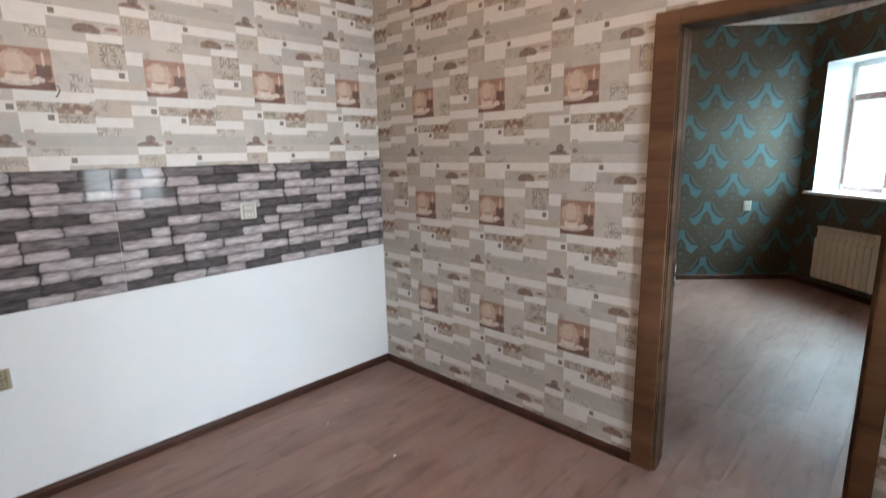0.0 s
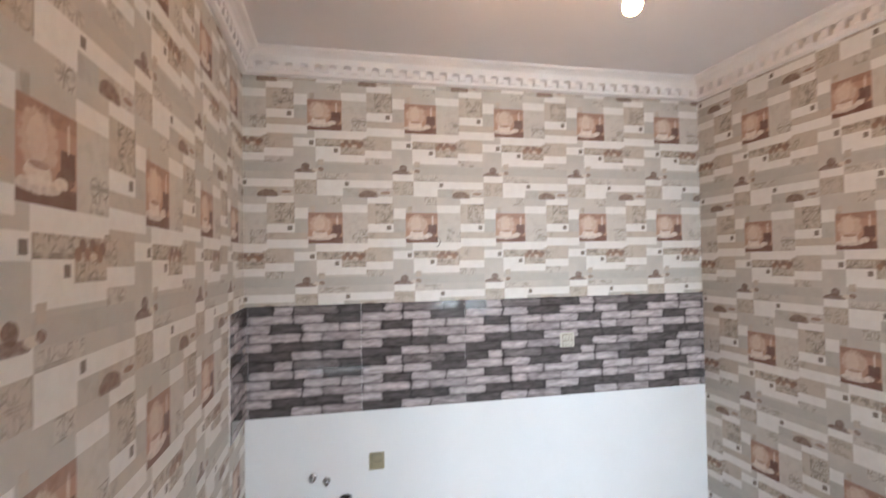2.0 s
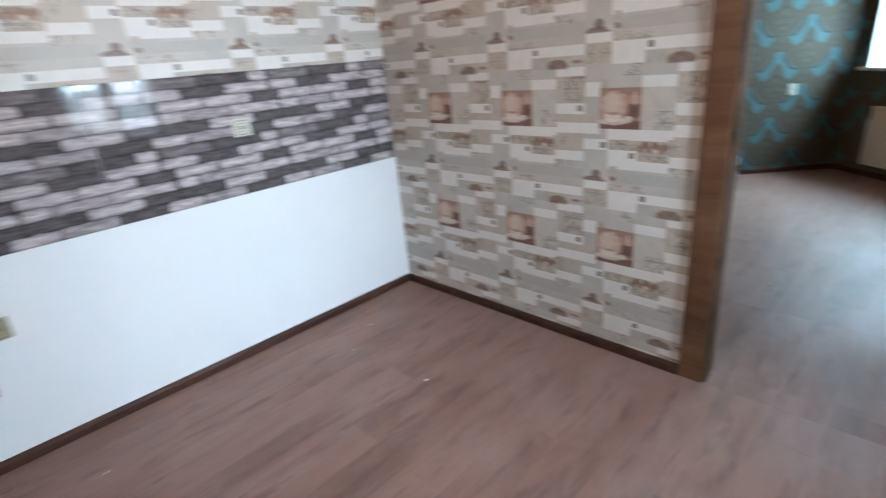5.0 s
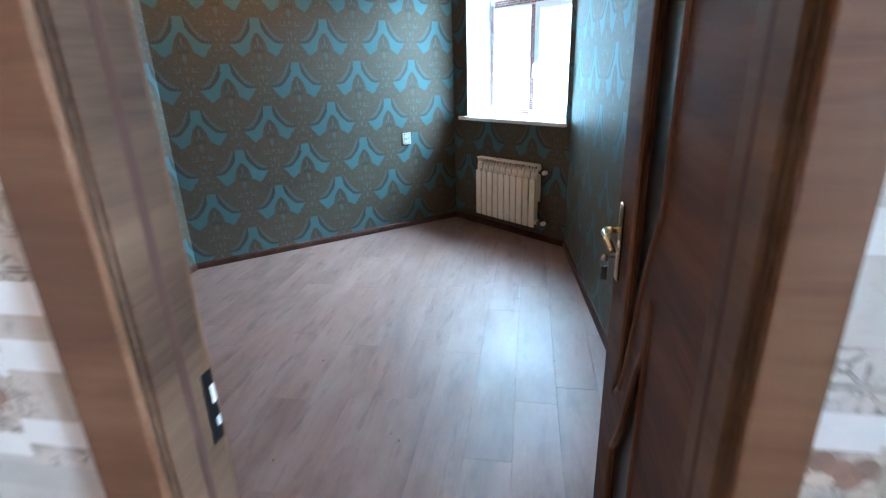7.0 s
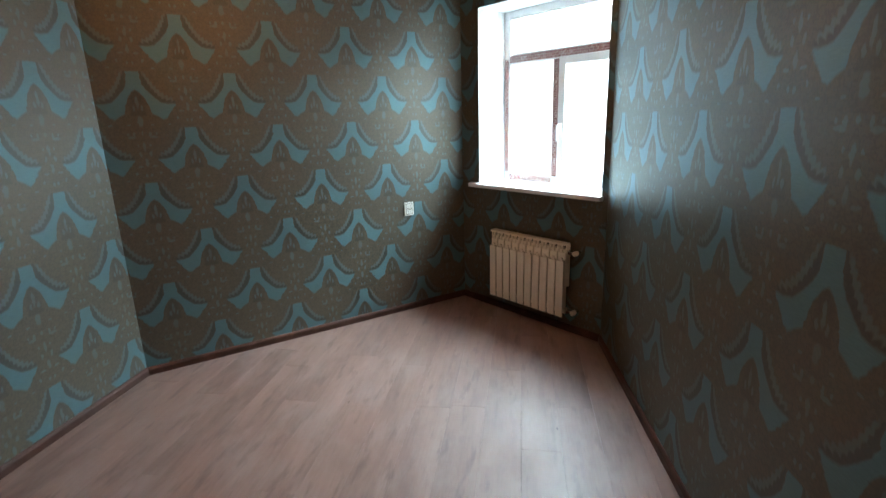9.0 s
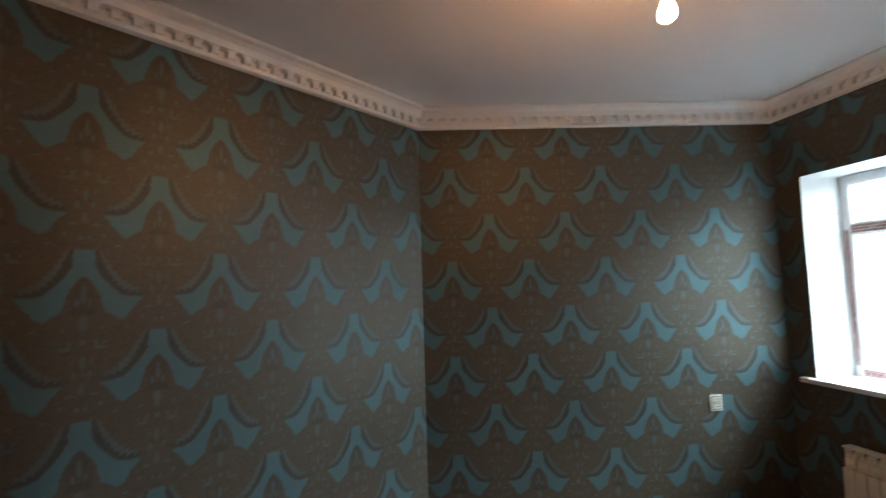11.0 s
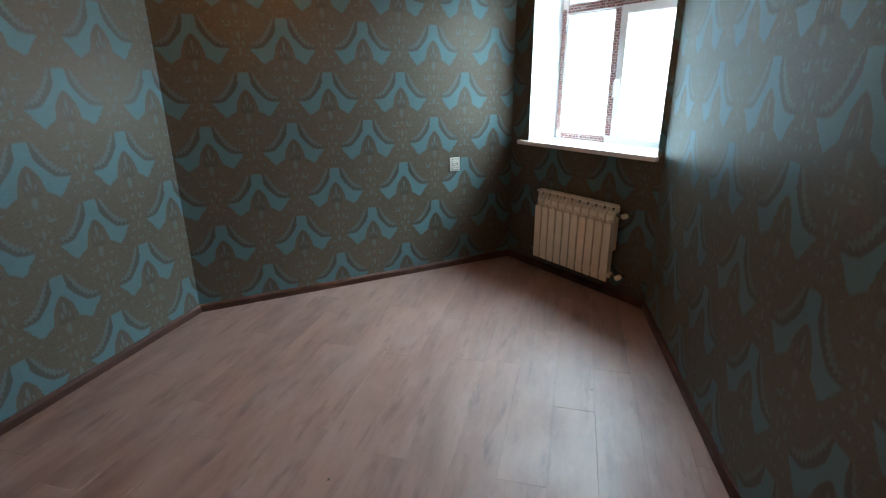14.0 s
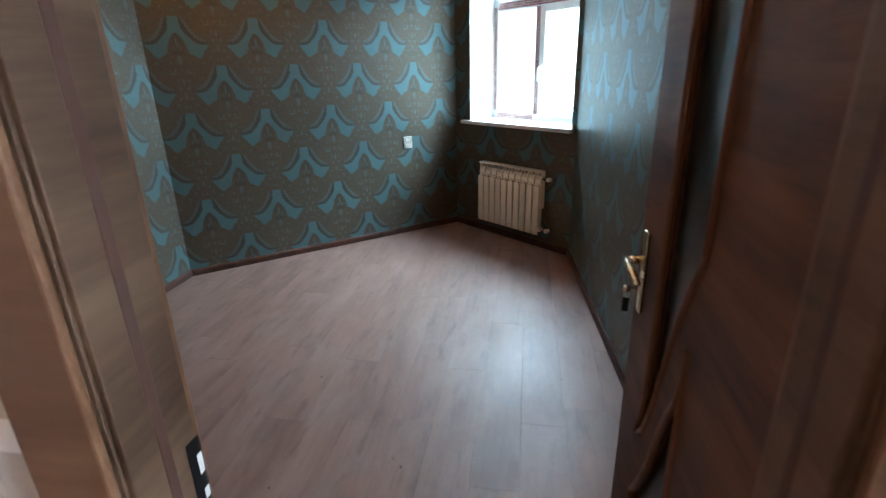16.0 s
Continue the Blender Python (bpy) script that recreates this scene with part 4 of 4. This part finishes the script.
window("window_2", pose(KW[1] - 0.002, KY - 0.2, KW[2] + 0.022, 0, 0, 180), KW[1] - KW[0] - 0.004, KW[3] - KW[2] - 0.024, "white plastic kitchen window with overcast light", 0.42, 0.95, False)
ksill = thing("window_sill", pose(0, 0, 0), "white plastic window sill", "window sill", "", "structure")
part("sill_board", block((KW[0] + 0.002, KY - 0.199, KW[2]), (KW[1] - 0.002, KY - 0.001, KW[2] + 0.02)), M_SILL, ksill)
part("sill_nose", block((KW[0] - 0.06, KY + 0.0005, KW[2] - 0.012), (KW[1] + 0.06, KY + 0.045, KW[2] + 0.0205), 0.006, seg=3), M_SILL, ksill)

# ---------------------------------------------------------------- radiator


def radiator(m, count=10, pitch=0.0715):
    """Sectional aluminium radiator; local x along the wall, y towards the room (front at 0.105), z up."""
    rad = thing("radiator", m, "cream sectional radiator hung under the window", "radiator")
    z0, z1 = 0.135, 0.672

    def section_body():
        """Core column, collectors and fins behind the front plate."""
        bm = block((0.003, 0.028, z0 + 0.02), (pitch - 0.003, 0.074, z0 + 0.055), 0.006)
        block((0.003, 0.028, z1 - 0.075), (pitch - 0.003, 0.070, z1 - 0.040), 0.006, bm)
        block((pitch / 2 - 0.012, 0.030, z0 + 0.03), (pitch / 2 + 0.012, 0.094, z1 - 0.10), 0.003, bm)
        for x in (0.004, pitch - 0.008):
            block((x, 0.026, z0 + 0.22), (x + 0.004, 0.078, z1 - 0.008), 0.001, bm)
        block((0.006, 0.076, z1 - 0.118), (pitch - 0.006, 0.084, z1 - 0.062), 0.003, bm)
        block((pitch / 2 - 0.003, 0.070, z1 - 0.066), (pitch / 2 + 0.003, 0.082, z1 - 0.010), 0.001, bm)
        return bm

    body = mesh_of("section", section_body(), M_RAD)
    front = mesh_of("front_plate", block((0.0045, 0.094, z0), (pitch - 0.0045, 0.105, z1 - 0.118), 0.004, seg=3), M_RAD)
    cap = mesh_of("top_fin", block((0.002, 0.028, z1 - 0.010), (pitch - 0.002, 0.096, z1 + 0.004), 0.006, seg=3), M_RAD)
    for i in range(count):
        sec = new("section", body)
        sec.parent, sec.location = rad, (i * pitch, 0, 0)
        for nm, me in (("front_plate", front), ("top_fin", cap)):
            p = new(nm, me)
            p.parent = sec
    for z, nm in ((z1 - 0.06, "inlet_valve"), (z0 + 0.04, "outlet_valve")):
        valve = part(nm, lathe([(0.014, 0.002), (0.018, -0.004), (0.018, -0.016), (0.011, -0.018), (0.011, -0.05)], 16, axis=0, at=(0, 0.055, z)), M_CHROME, rad, "", True)
        part("valve_body", lathe([(0.016, 0.036), (0.018, 0.045), (0.018, 0.072), (0.013, 0.078)], 16, axis=1, at=(-0.058, 0, z)), M_RAD, valve, "", True)
        part("pipe", tube([(-0.058, 0.04, z), (-0.058, 0.001, z)], 0.010, 10), M_CHROME, valve, "", True)
    for x in (2 * pitch, (count - 2) * pitch):
        part("bracket", block((x - 0.01, 0.001, z1 - 0.07), (x + 0.01, 0.03, z1 - 0.055), 0.002), M_RAD, rad)
    return rad


_r = on_window_wall(0.402 + 10 * 0.0715, 0.0, 0.0)


def wall_pose(p, along):
    """Local x along the wall, y into the room: the room lies to the right, so x runs backwards."""
    return pose(p.x, p.y, p.z, 0, 0, math.degrees(math.atan2(-along.y, -along.x)))


radiator(wall_pose(_r, W_ALONG))

# ---------------------------------------------------------------- sockets


def socket(m, label, plastic, wide=0.09, high=0.10):
    """Double outlet in a square plate; local x, z plane, y comes out of the wall."""
    s = thing("socket", m, label, "socket")
    part("plate", block((-wide / 2, 0.0005, -high / 2), (wide / 2, 0.010, high / 2), 0.004, seg=3), plastic, s, "", True)
    for z in (-high * 0.22, high * 0.22):
        # slightly raised dark block: the gap's shade is put into its colour
        part("outlet_gap_shade", block((-wide * 0.34, 0.0092, z - high * 0.19), (wide * 0.34, 0.0108, z + high * 0.19), 0.0005), M_GAP_SHADE, s, "gap round the outlet with its shade painted dark")
        out = part("outlet", block((-wide * 0.30, 0.0095, z - high * 0.15), (wide * 0.30, 0.0125, z + high * 0.15), 0.0015), plastic, s)
        for x in (-0.0095, 0.0095):
            # no real hole: a black disc paints the shade inside it
            part("pin_hole_shade", lathe([(0.0034, 0.0122), (0.0034, 0.0130)], 10, axis=1, at=(x, 0, z)), M_HOLE_SHADE, out)
    return s


socket(pose(-0.998, -0.0095, 1.207, 0, 0, 180), "cream double socket set in the stone-print tiles", M_SOCKET, 0.095, 0.088)
socket(pose(-2.188, -0.004, 0.576, 0, 0, 180), "olive-gold double socket on the white lower wall", M_SOCKET_GOLD, 0.086, 0.096)
_d = (F_COR - B_COR).normalized()
_p = B_COR + _d * 1.953
socket(wall_pose(Vector((_p.x, _p.y, 0.848)), _d), "cream double socket on damask wallpaper", M_SOCKET, 0.085, 0.108)

# ---------------------------------------------------------------- water and drain stubs


def drain_elbow(m):
    e = thing("drain_pipe", m, "grey plastic drain elbow open at the top", "pipe")
    arc = [(0, -0.004, 0), (0, -0.030, 0), (0, -0.048, 0.004), (0, -0.060, 0.018), (0, -0.062, 0.035)]
    part("elbow", tube(arc, 0.026, 18), M_GREY_PIPE, e, "", True)
    part("sleeve", lathe([(0.026, -0.03), (0.031, -0.028), (0.031, 0.052), (0.033, 0.056), (0.033, 0.080), (0.026, 0.080), (0.026, 0.03)], 24, at=(0, -0.062, 0)), M_GREY_PIPE, e, "", True)
    # flat dark disc on top, coloured like the shade down the pipe
    part("mouth_shade", lathe([(0.0255, 0.0805), (0.0255, 0.0812)], 20, at=(0, -0.062, 0)), M_HOLE_SHADE, e)
    part("wall_hole", lathe([(0.038, -0.0008), (0.034, 0.0005)], 20, axis=1, at=(-0.012, -0.0005, 0)), M_COPPER, e, "rough brown plaster hole", True)
    return e


drain_elbow(pose(-2.366, -0.004, 0.338))


def gas_valve(m):
    g = thing("brass_tap", m, "small copper-coloured brass tap stub", "tap")
    part("stub", lathe([(0.009, 0.0), (0.009, -0.03), (0.013, -0.032), (0.013, -0.052), (0.008, -0.054)], 14, axis=1), M_COPPER, g, "", True)
    part("hex_nut", lathe([(0.016, -0.012), (0.016, -0.026)], 6, axis=1), M_COPPER, g)
    part("handle", block((-0.004, -0.060, -0.022), (0.024, -0.054, 0.020), 0.003), M_COPPER, g)
    part("side_port", lathe([(0.007, -0.03), (0.007, 0.018), (0.009, 0.019), (0.009, 0.026)], 12, axis=0, at=(0, -0.042, 0)), M_COPPER, g, "", True)
    return g


gas_valve(pose(-2.290, -0.004, 0.336))


def angle_tap(m):
    a = thing("angle_valve", m, "small chrome water stub with round rosette", "tap")
    part("rosette", lathe([(0.022, 0.0), (0.021, -0.004), (0.012, -0.008)], 18, axis=1), M_CHROME, a, "", True)
    part("stub", lathe([(0.0085, -0.006), (0.0085, -0.032), (0.011, -0.033), (0.011, -0.044), (0.006, -0.045)], 12, axis=1), M_CHROME, a, "", True)
    part("cross_handle", block((-0.014, -0.040, -0.004), (0.014, -0.034, 0.004), 0.002), M_CHROME, a)
    return a


_tap = angle_tap(pose(-2.543, -0.004, 0.516))
tagged(_tap, group="water stubs on the sink wall")
for x, z, r in ((-2.469, 0.490, 35), (-2.361, 0.205, 80)):
    copy_thing(_tap, pose(x, -0.004, z, 0, r, 0))

hook = thing("wall_hook", pose(-1.812, -0.001, 1.80), "thin bent wire hook in the papered wall", "hook")
part("wire", tube([(0, 0.0, 0.0), (0, -0.02, 0.0), (0.004, -0.026, 0.008), (0.012, -0.028, 0.024), (0.006, -0.028, 0.042), (-0.010, -0.028, 0.046), (-0.018, -0.028, 0.034)], 0.0022, 8), M_WIRE, hook, "", True)
part("nail", lathe([(0.004, -0.001), (0.004, -0.003)], 10, axis=1), M_WIRE, hook)

# ---------------------------------------------------------------- pendant bulbs, ceiling medallions


def medallion(m, r):
    c = thing("ceiling_medallion", m, "white round moulded ceiling rosette", "ceiling rosette", "ceiling rosettes")
    part("outer_ring", lathe([(r, -0.0005), (r, -0.012), (r * 0.96, -0.022), (r * 0.88, -0.026), (r * 0.82, -0.018), (r * 0.80, -0.010), (0.03, -0.010)], 56), M_CORNICE, c, "", True)
    part("inner_ring", lathe([(r * 0.52, -0.009), (r * 0.50, -0.020), (r * 0.44, -0.024), (r * 0.38, -0.016), (0.02, -0.015)], 40), M_CORNICE, c, "", True)
    petal = mesh_of("petal", lathe([(0.001, -0.012), (0.010, -0.018), (0.013, -0.014), (0.014, -0.009)], 10), M_CORNICE, True)
    for i in range(20):
        p = new("petal", petal)
        p.parent, p.location = c, (r * 0.67 * math.cos(i * math.pi / 10), r * 0.67 * math.sin(i * math.pi / 10), 0)
        p.scale = (1.4, 1.4, 1.0)
    return c


def pendant(m, drop, label, glow):
    """A bare bulb; local z = 0 at the bulb's centre."""
    p = thing("pendant_bulb", m, label, "lamp", "bare ceiling bulbs")
    part("cable", tube([(0.002, 0, drop), (-0.001, 0.001, drop * 0.6), (0, 0, 0.098)], 0.0026, 8), M_WIRE, p, "", True)
    part("lamp_holder", lathe([(0.006, 0.112), (0.015, 0.104), (0.0175, 0.09), (0.0175, 0.052), (0.0155, 0.05)], 20), M_WIRE, p, "black bakelite lamp holder", True)
    part("bulb", lathe([(0.013, 0.051), (0.014, 0.042), (0.021, 0.026), (0.028, 0.008), (0.030, -0.006), (0.027, -0.019), (0.018, -0.028), (0.006, -0.032)], 20), glow, p, "glowing warm white bulb", True)
    return p


for x, y, r in ((-1.47, -1.47, 0.25), (2.018, -1.74, 0.235)):
    medallion(pose(x, y, CEIL), r)
pendant(pose(-1.475, -1.495, 2.525), CEIL - 0.0245 + 0.01 - 2.525, "lit bare bulb on a thin black cable", M_BULB_K)
pendant(pose(2.018, -1.75, 2.56), CEIL - 0.0245 + 0.01 - 2.56, "lit bare bulb on a short dark cable", M_BULB)

# ---------------------------------------------------------------- crumbs on the floors
CRUMBS = thing("plaster_crumbs", pose(0, 0, 0), "scattered white plaster crumbs on the laminate", "debris", "", "stuff")
bm = bmesh.new()
for x, y, s in ((-2.248, -0.658, 0.012), (-2.646, -0.28, 0.010), (-2.63, -0.31, 0.008), (-2.715, -0.63, 0.006), (-2.70, -0.70, 0.004), (-2.055, -0.378, 0.006), (-0.78, -0.99, 0.010), (-0.841, -0.454, 0.005), (-0.60, -0.30, 0.005), (-1.55, -1.30, 0.006)):
    made = bmesh.ops.create_icosphere(bm, subdivisions=1, radius=1.0)["verts"]
    for v in made:
        v.co = (x + v.co.x * s * random.uniform(0.7, 1.3), y + v.co.y * s * random.uniform(0.5, 1.1), (KF if x < 0 else 0.0) + 0.0005 + max(0.0, v.co.z) * s * 0.5)
part("crumb_scatter", bm, M_CHIP, CRUMBS)
GRIT = thing("floor_grit", pose(0, 0, 0), "few dark specks of grit on the laminate", "debris", "", "stuff")
bm = bmesh.new()
for x, y, s in ((1.665, -1.47, 0.006), (2.528, -2.477, 0.006), (2.656, -1.329, 0.005), (2.547, -2.293, 0.004), (1.802, -2.682, 0.006), (1.12, -2.022, 0.007), (1.16, -1.98, 0.004), (0.95, -1.55, 0.006), (-2.87, -0.10, 0.008), (-2.36, -0.16, 0.006), (-2.31, -0.17, 0.005)):
    made = bmesh.ops.create_icosphere(bm, subdivisions=1, radius=1.0)["verts"]
    for v in made:
        v.co = (x + v.co.x * s * random.uniform(0.7, 1.6), y + v.co.y * s * random.uniform(0.5, 1.1), (KF if x < 0 else 0.0) + 0.0005 + max(0.0, v.co.z) * s * 0.5)
part("grit_scatter", bm, M_GRIT, GRIT)

# ---------------------------------------------------------------- tiles
TILE_W, TILE_H = 0.6125, (TILE_Z - WHITE_Z) / 2
backing = setting("tiled_splashback", block((KX + 0.0095, -0.0035, WHITE_Z + 0.0005), (-0.001, 0.0, TILE_Z)), M_PLASTER, "two rows of glossy stone-print wall tiles", "splashback")
return_backing = setting("tiled_return", block((KX, -0.40, WHITE_Z + 0.0005), (KX + 0.0035, -0.004, TILE_Z)), M_PLASTER, "short return of glossy stone-print wall tiles", "splashback")


def tile_mesh(width, u0, u1):
    """Glazed tile in the x, z plane, its face towards -y, showing the print from u0 to u1."""
    bm = bmesh.new()
    lay = bm.loops.layers.uv.new("UVMap")
    e = 0.0012
    y = (-0.0045, -0.0055)
    rings = [[(0, y[0], 0), (width, y[0], 0), (width, y[0], TILE_H), (0, y[0], TILE_H)],
             [(e, y[1] - 0.0035, e), (width - e, y[1] - 0.0035, e), (width - e, y[1] - 0.0035, TILE_H - e), (e, y[1] - 0.0035, TILE_H - e)]]
    rings.insert(1, [(0, y[1] - 0.0025, 0), (width, y[1] - 0.0025, 0), (width, y[1] - 0.0025, TILE_H), (0, y[1] - 0.0025, TILE_H)])
    vs = [[bm.verts.new(p) for p in ring] for ring in rings]
    faces = [bm.faces.new(vs[-1]), bm.faces.new(vs[0][::-1])]
    for a, b in zip(vs, vs[1:]):
        for i in range(4):
            faces.append(bm.faces.new((a[i], a[(i + 1) % 4], b[(i + 1) % 4], b[i])))
    for f in faces:
        for loop in f.loops:
            loop[lay].uv = (u0 + (u1 - u0) * loop.vert.co.x / width, loop.vert.co.z / TILE_H)
    return mesh_of("tile", bm, M_TILE)


GAP = 0.0015
full = tile_mesh(TILE_W - GAP, 0.0, 1.0)
x = KX + 0.0095 + 0.012
first = x
while x < -0.02:
    w = min(TILE_W, -0.0015 - x)
    me = full if w == TILE_W else tile_mesh(w - GAP, 0.0, w / TILE_W)
    for row in range(2):
        ob = new("tile", me)
        ob.parent, ob.location = backing, (x, 0, WHITE_Z + 0.0005 + row * TILE_H)
    x += TILE_W
sliver = tile_mesh(0.0105, 0.98, 1.0)
for row in range(2):
    ob = new("tile", sliver)
    ob.parent, ob.location = backing, (first - 0.012, 0, WHITE_Z + 0.0005 + row * TILE_H)
side = tile_mesh(0.39, 0.35, 0.35 + 0.39 / TILE_W)
for row in range(2):
    ob = new("tile", side)
    ob.parent, ob.location, ob.rotation_euler = return_backing, (KX, -0.40, WHITE_Z + 0.0005 + row * TILE_H), (0, 0, radians(90))

# ---------------------------------------------------------------- laminate planks
floor_k = slab("floor_kitchen", [(KX, 0), (-0.001, 0), (-0.001, KY), (KX, KY)], KF - 0.0115, KF - 0.0085, M_SCREED, "worn grey-brown wood-look laminate floor with crumbs", "floor")
floor_b = slab("floor_bedroom", BED, KF - 0.0115, KF - 0.0085, M_SCREED, "worn grey-brown wood-look laminate floor", "floor")
floor_d = slab("floor_doorway", [(0, yl), (WALL - 0.001, yl), (WALL - 0.001, yr), (0, yr)], KF - 0.0115, KF - 0.0085, M_SCREED, "laminate running through the doorway", "floor")


def clipped(poly, region):
    """The part of a convex polygon inside a convex region whose corners run clockwise."""
    for i, a in enumerate(region):
        b = region[(i + 1) % len(region)]
        ex, ey = b[0] - a[0], b[1] - a[1]
        kept = []
        for j, p in enumerate(poly):
            q = poly[(j + 1) % len(poly)]
            sp, sq = ex * (p[1] - a[1]) - ey * (p[0] - a[0]), ex * (q[1] - a[1]) - ey * (q[0] - a[0])
            if sp <= 0:
                kept.append(p)
            if (sp < 0 < sq) or (sq < 0 < sp):
                s = sp / (sp - sq)
                kept.append((p[0] + s * (q[0] - p[0]), p[1] + s * (q[1] - p[1])))
        poly = kept
        if len(poly) < 3:
            return []
    return poly


def level(x):
    """Height of the laminate: low in the kitchen, rising gently from the doorway on."""
    return KF * (1 - min(max(x / RAMP, 0.0), 1.0))


def plank(corners, parent):
    bm = bmesh.new()
    cx, cy = sum(p[0] for p in corners) / len(corners), sum(p[1] for p in corners) / len(corners)
    e = 0.0006
    lo = [bm.verts.new((x, y, KF - 0.0083)) for x, y in corners]
    mid = [bm.verts.new((x, y, level(x) - 0.0004)) for x, y in corners]
    hi = []
    for x, y in corners:
        d = math.hypot(cx - x, cy - y) or 1
        hi.append(bm.verts.new((x + (cx - x) / d * e, y + (1 if cy > y else -1) * e * 0.6, level(x))))
    bm.faces.new(lo), bm.faces.new(hi)
    for a, b in ((lo, mid), (mid, hi)):
        for i in range(len(a)):
            j = (i + 1) % len(a)
            bm.faces.new((a[i], a[j], b[j], b[i]))
    bmesh.ops.recalc_face_normals(bm, faces=bm.faces)
    part("plank", bm, M_FLOOR, parent)


PLANK_L, PLANK_W = 1.285, 0.192
_y = BED[4][1] + (BED[3][1] - BED[4][1]) * (RAMP - WALL) / (BED[3][0] - WALL)
NEAR = [BED[0], (RAMP, BED[0][1]), (RAMP, _y), BED[4]]
FAR = [(RAMP, BED[0][1]), BED[1], BED[2], BED[3], (RAMP, _y)]
dice = random.Random(7)
starts = [dice.uniform(0, PLANK_L) for _ in range(24)]
for region, parent in (([(KX, 0), (0, 0), (0, KY), (KX, KY)], floor_k), (NEAR, floor_b), (FAR, floor_b), ([(0, yl), (WALL, yl), (WALL, yr), (0, yr)], floor_d)):
    for j in range(24):
        y0 = 0.2 - (j + 1) * PLANK_W
        for i in range(-3, 5):
            x0 = i * PLANK_L + starts[j]
            cut = clipped([(x0 + 0.0003, y0 + 0.0003), (x0 + PLANK_L - 0.0003, y0 + 0.0003), (x0 + PLANK_L - 0.0003, y0 + PLANK_W - 0.0003), (x0 + 0.0003, y0 + PLANK_W - 0.0003)], region)
            area = abs(sum(p[0] * q[1] - q[0] * p[1] for p, q in zip(cut, cut[1:] + cut[:1]))) / 2 if cut else 0
            if area > 0.0004:
                plank(cut, parent)
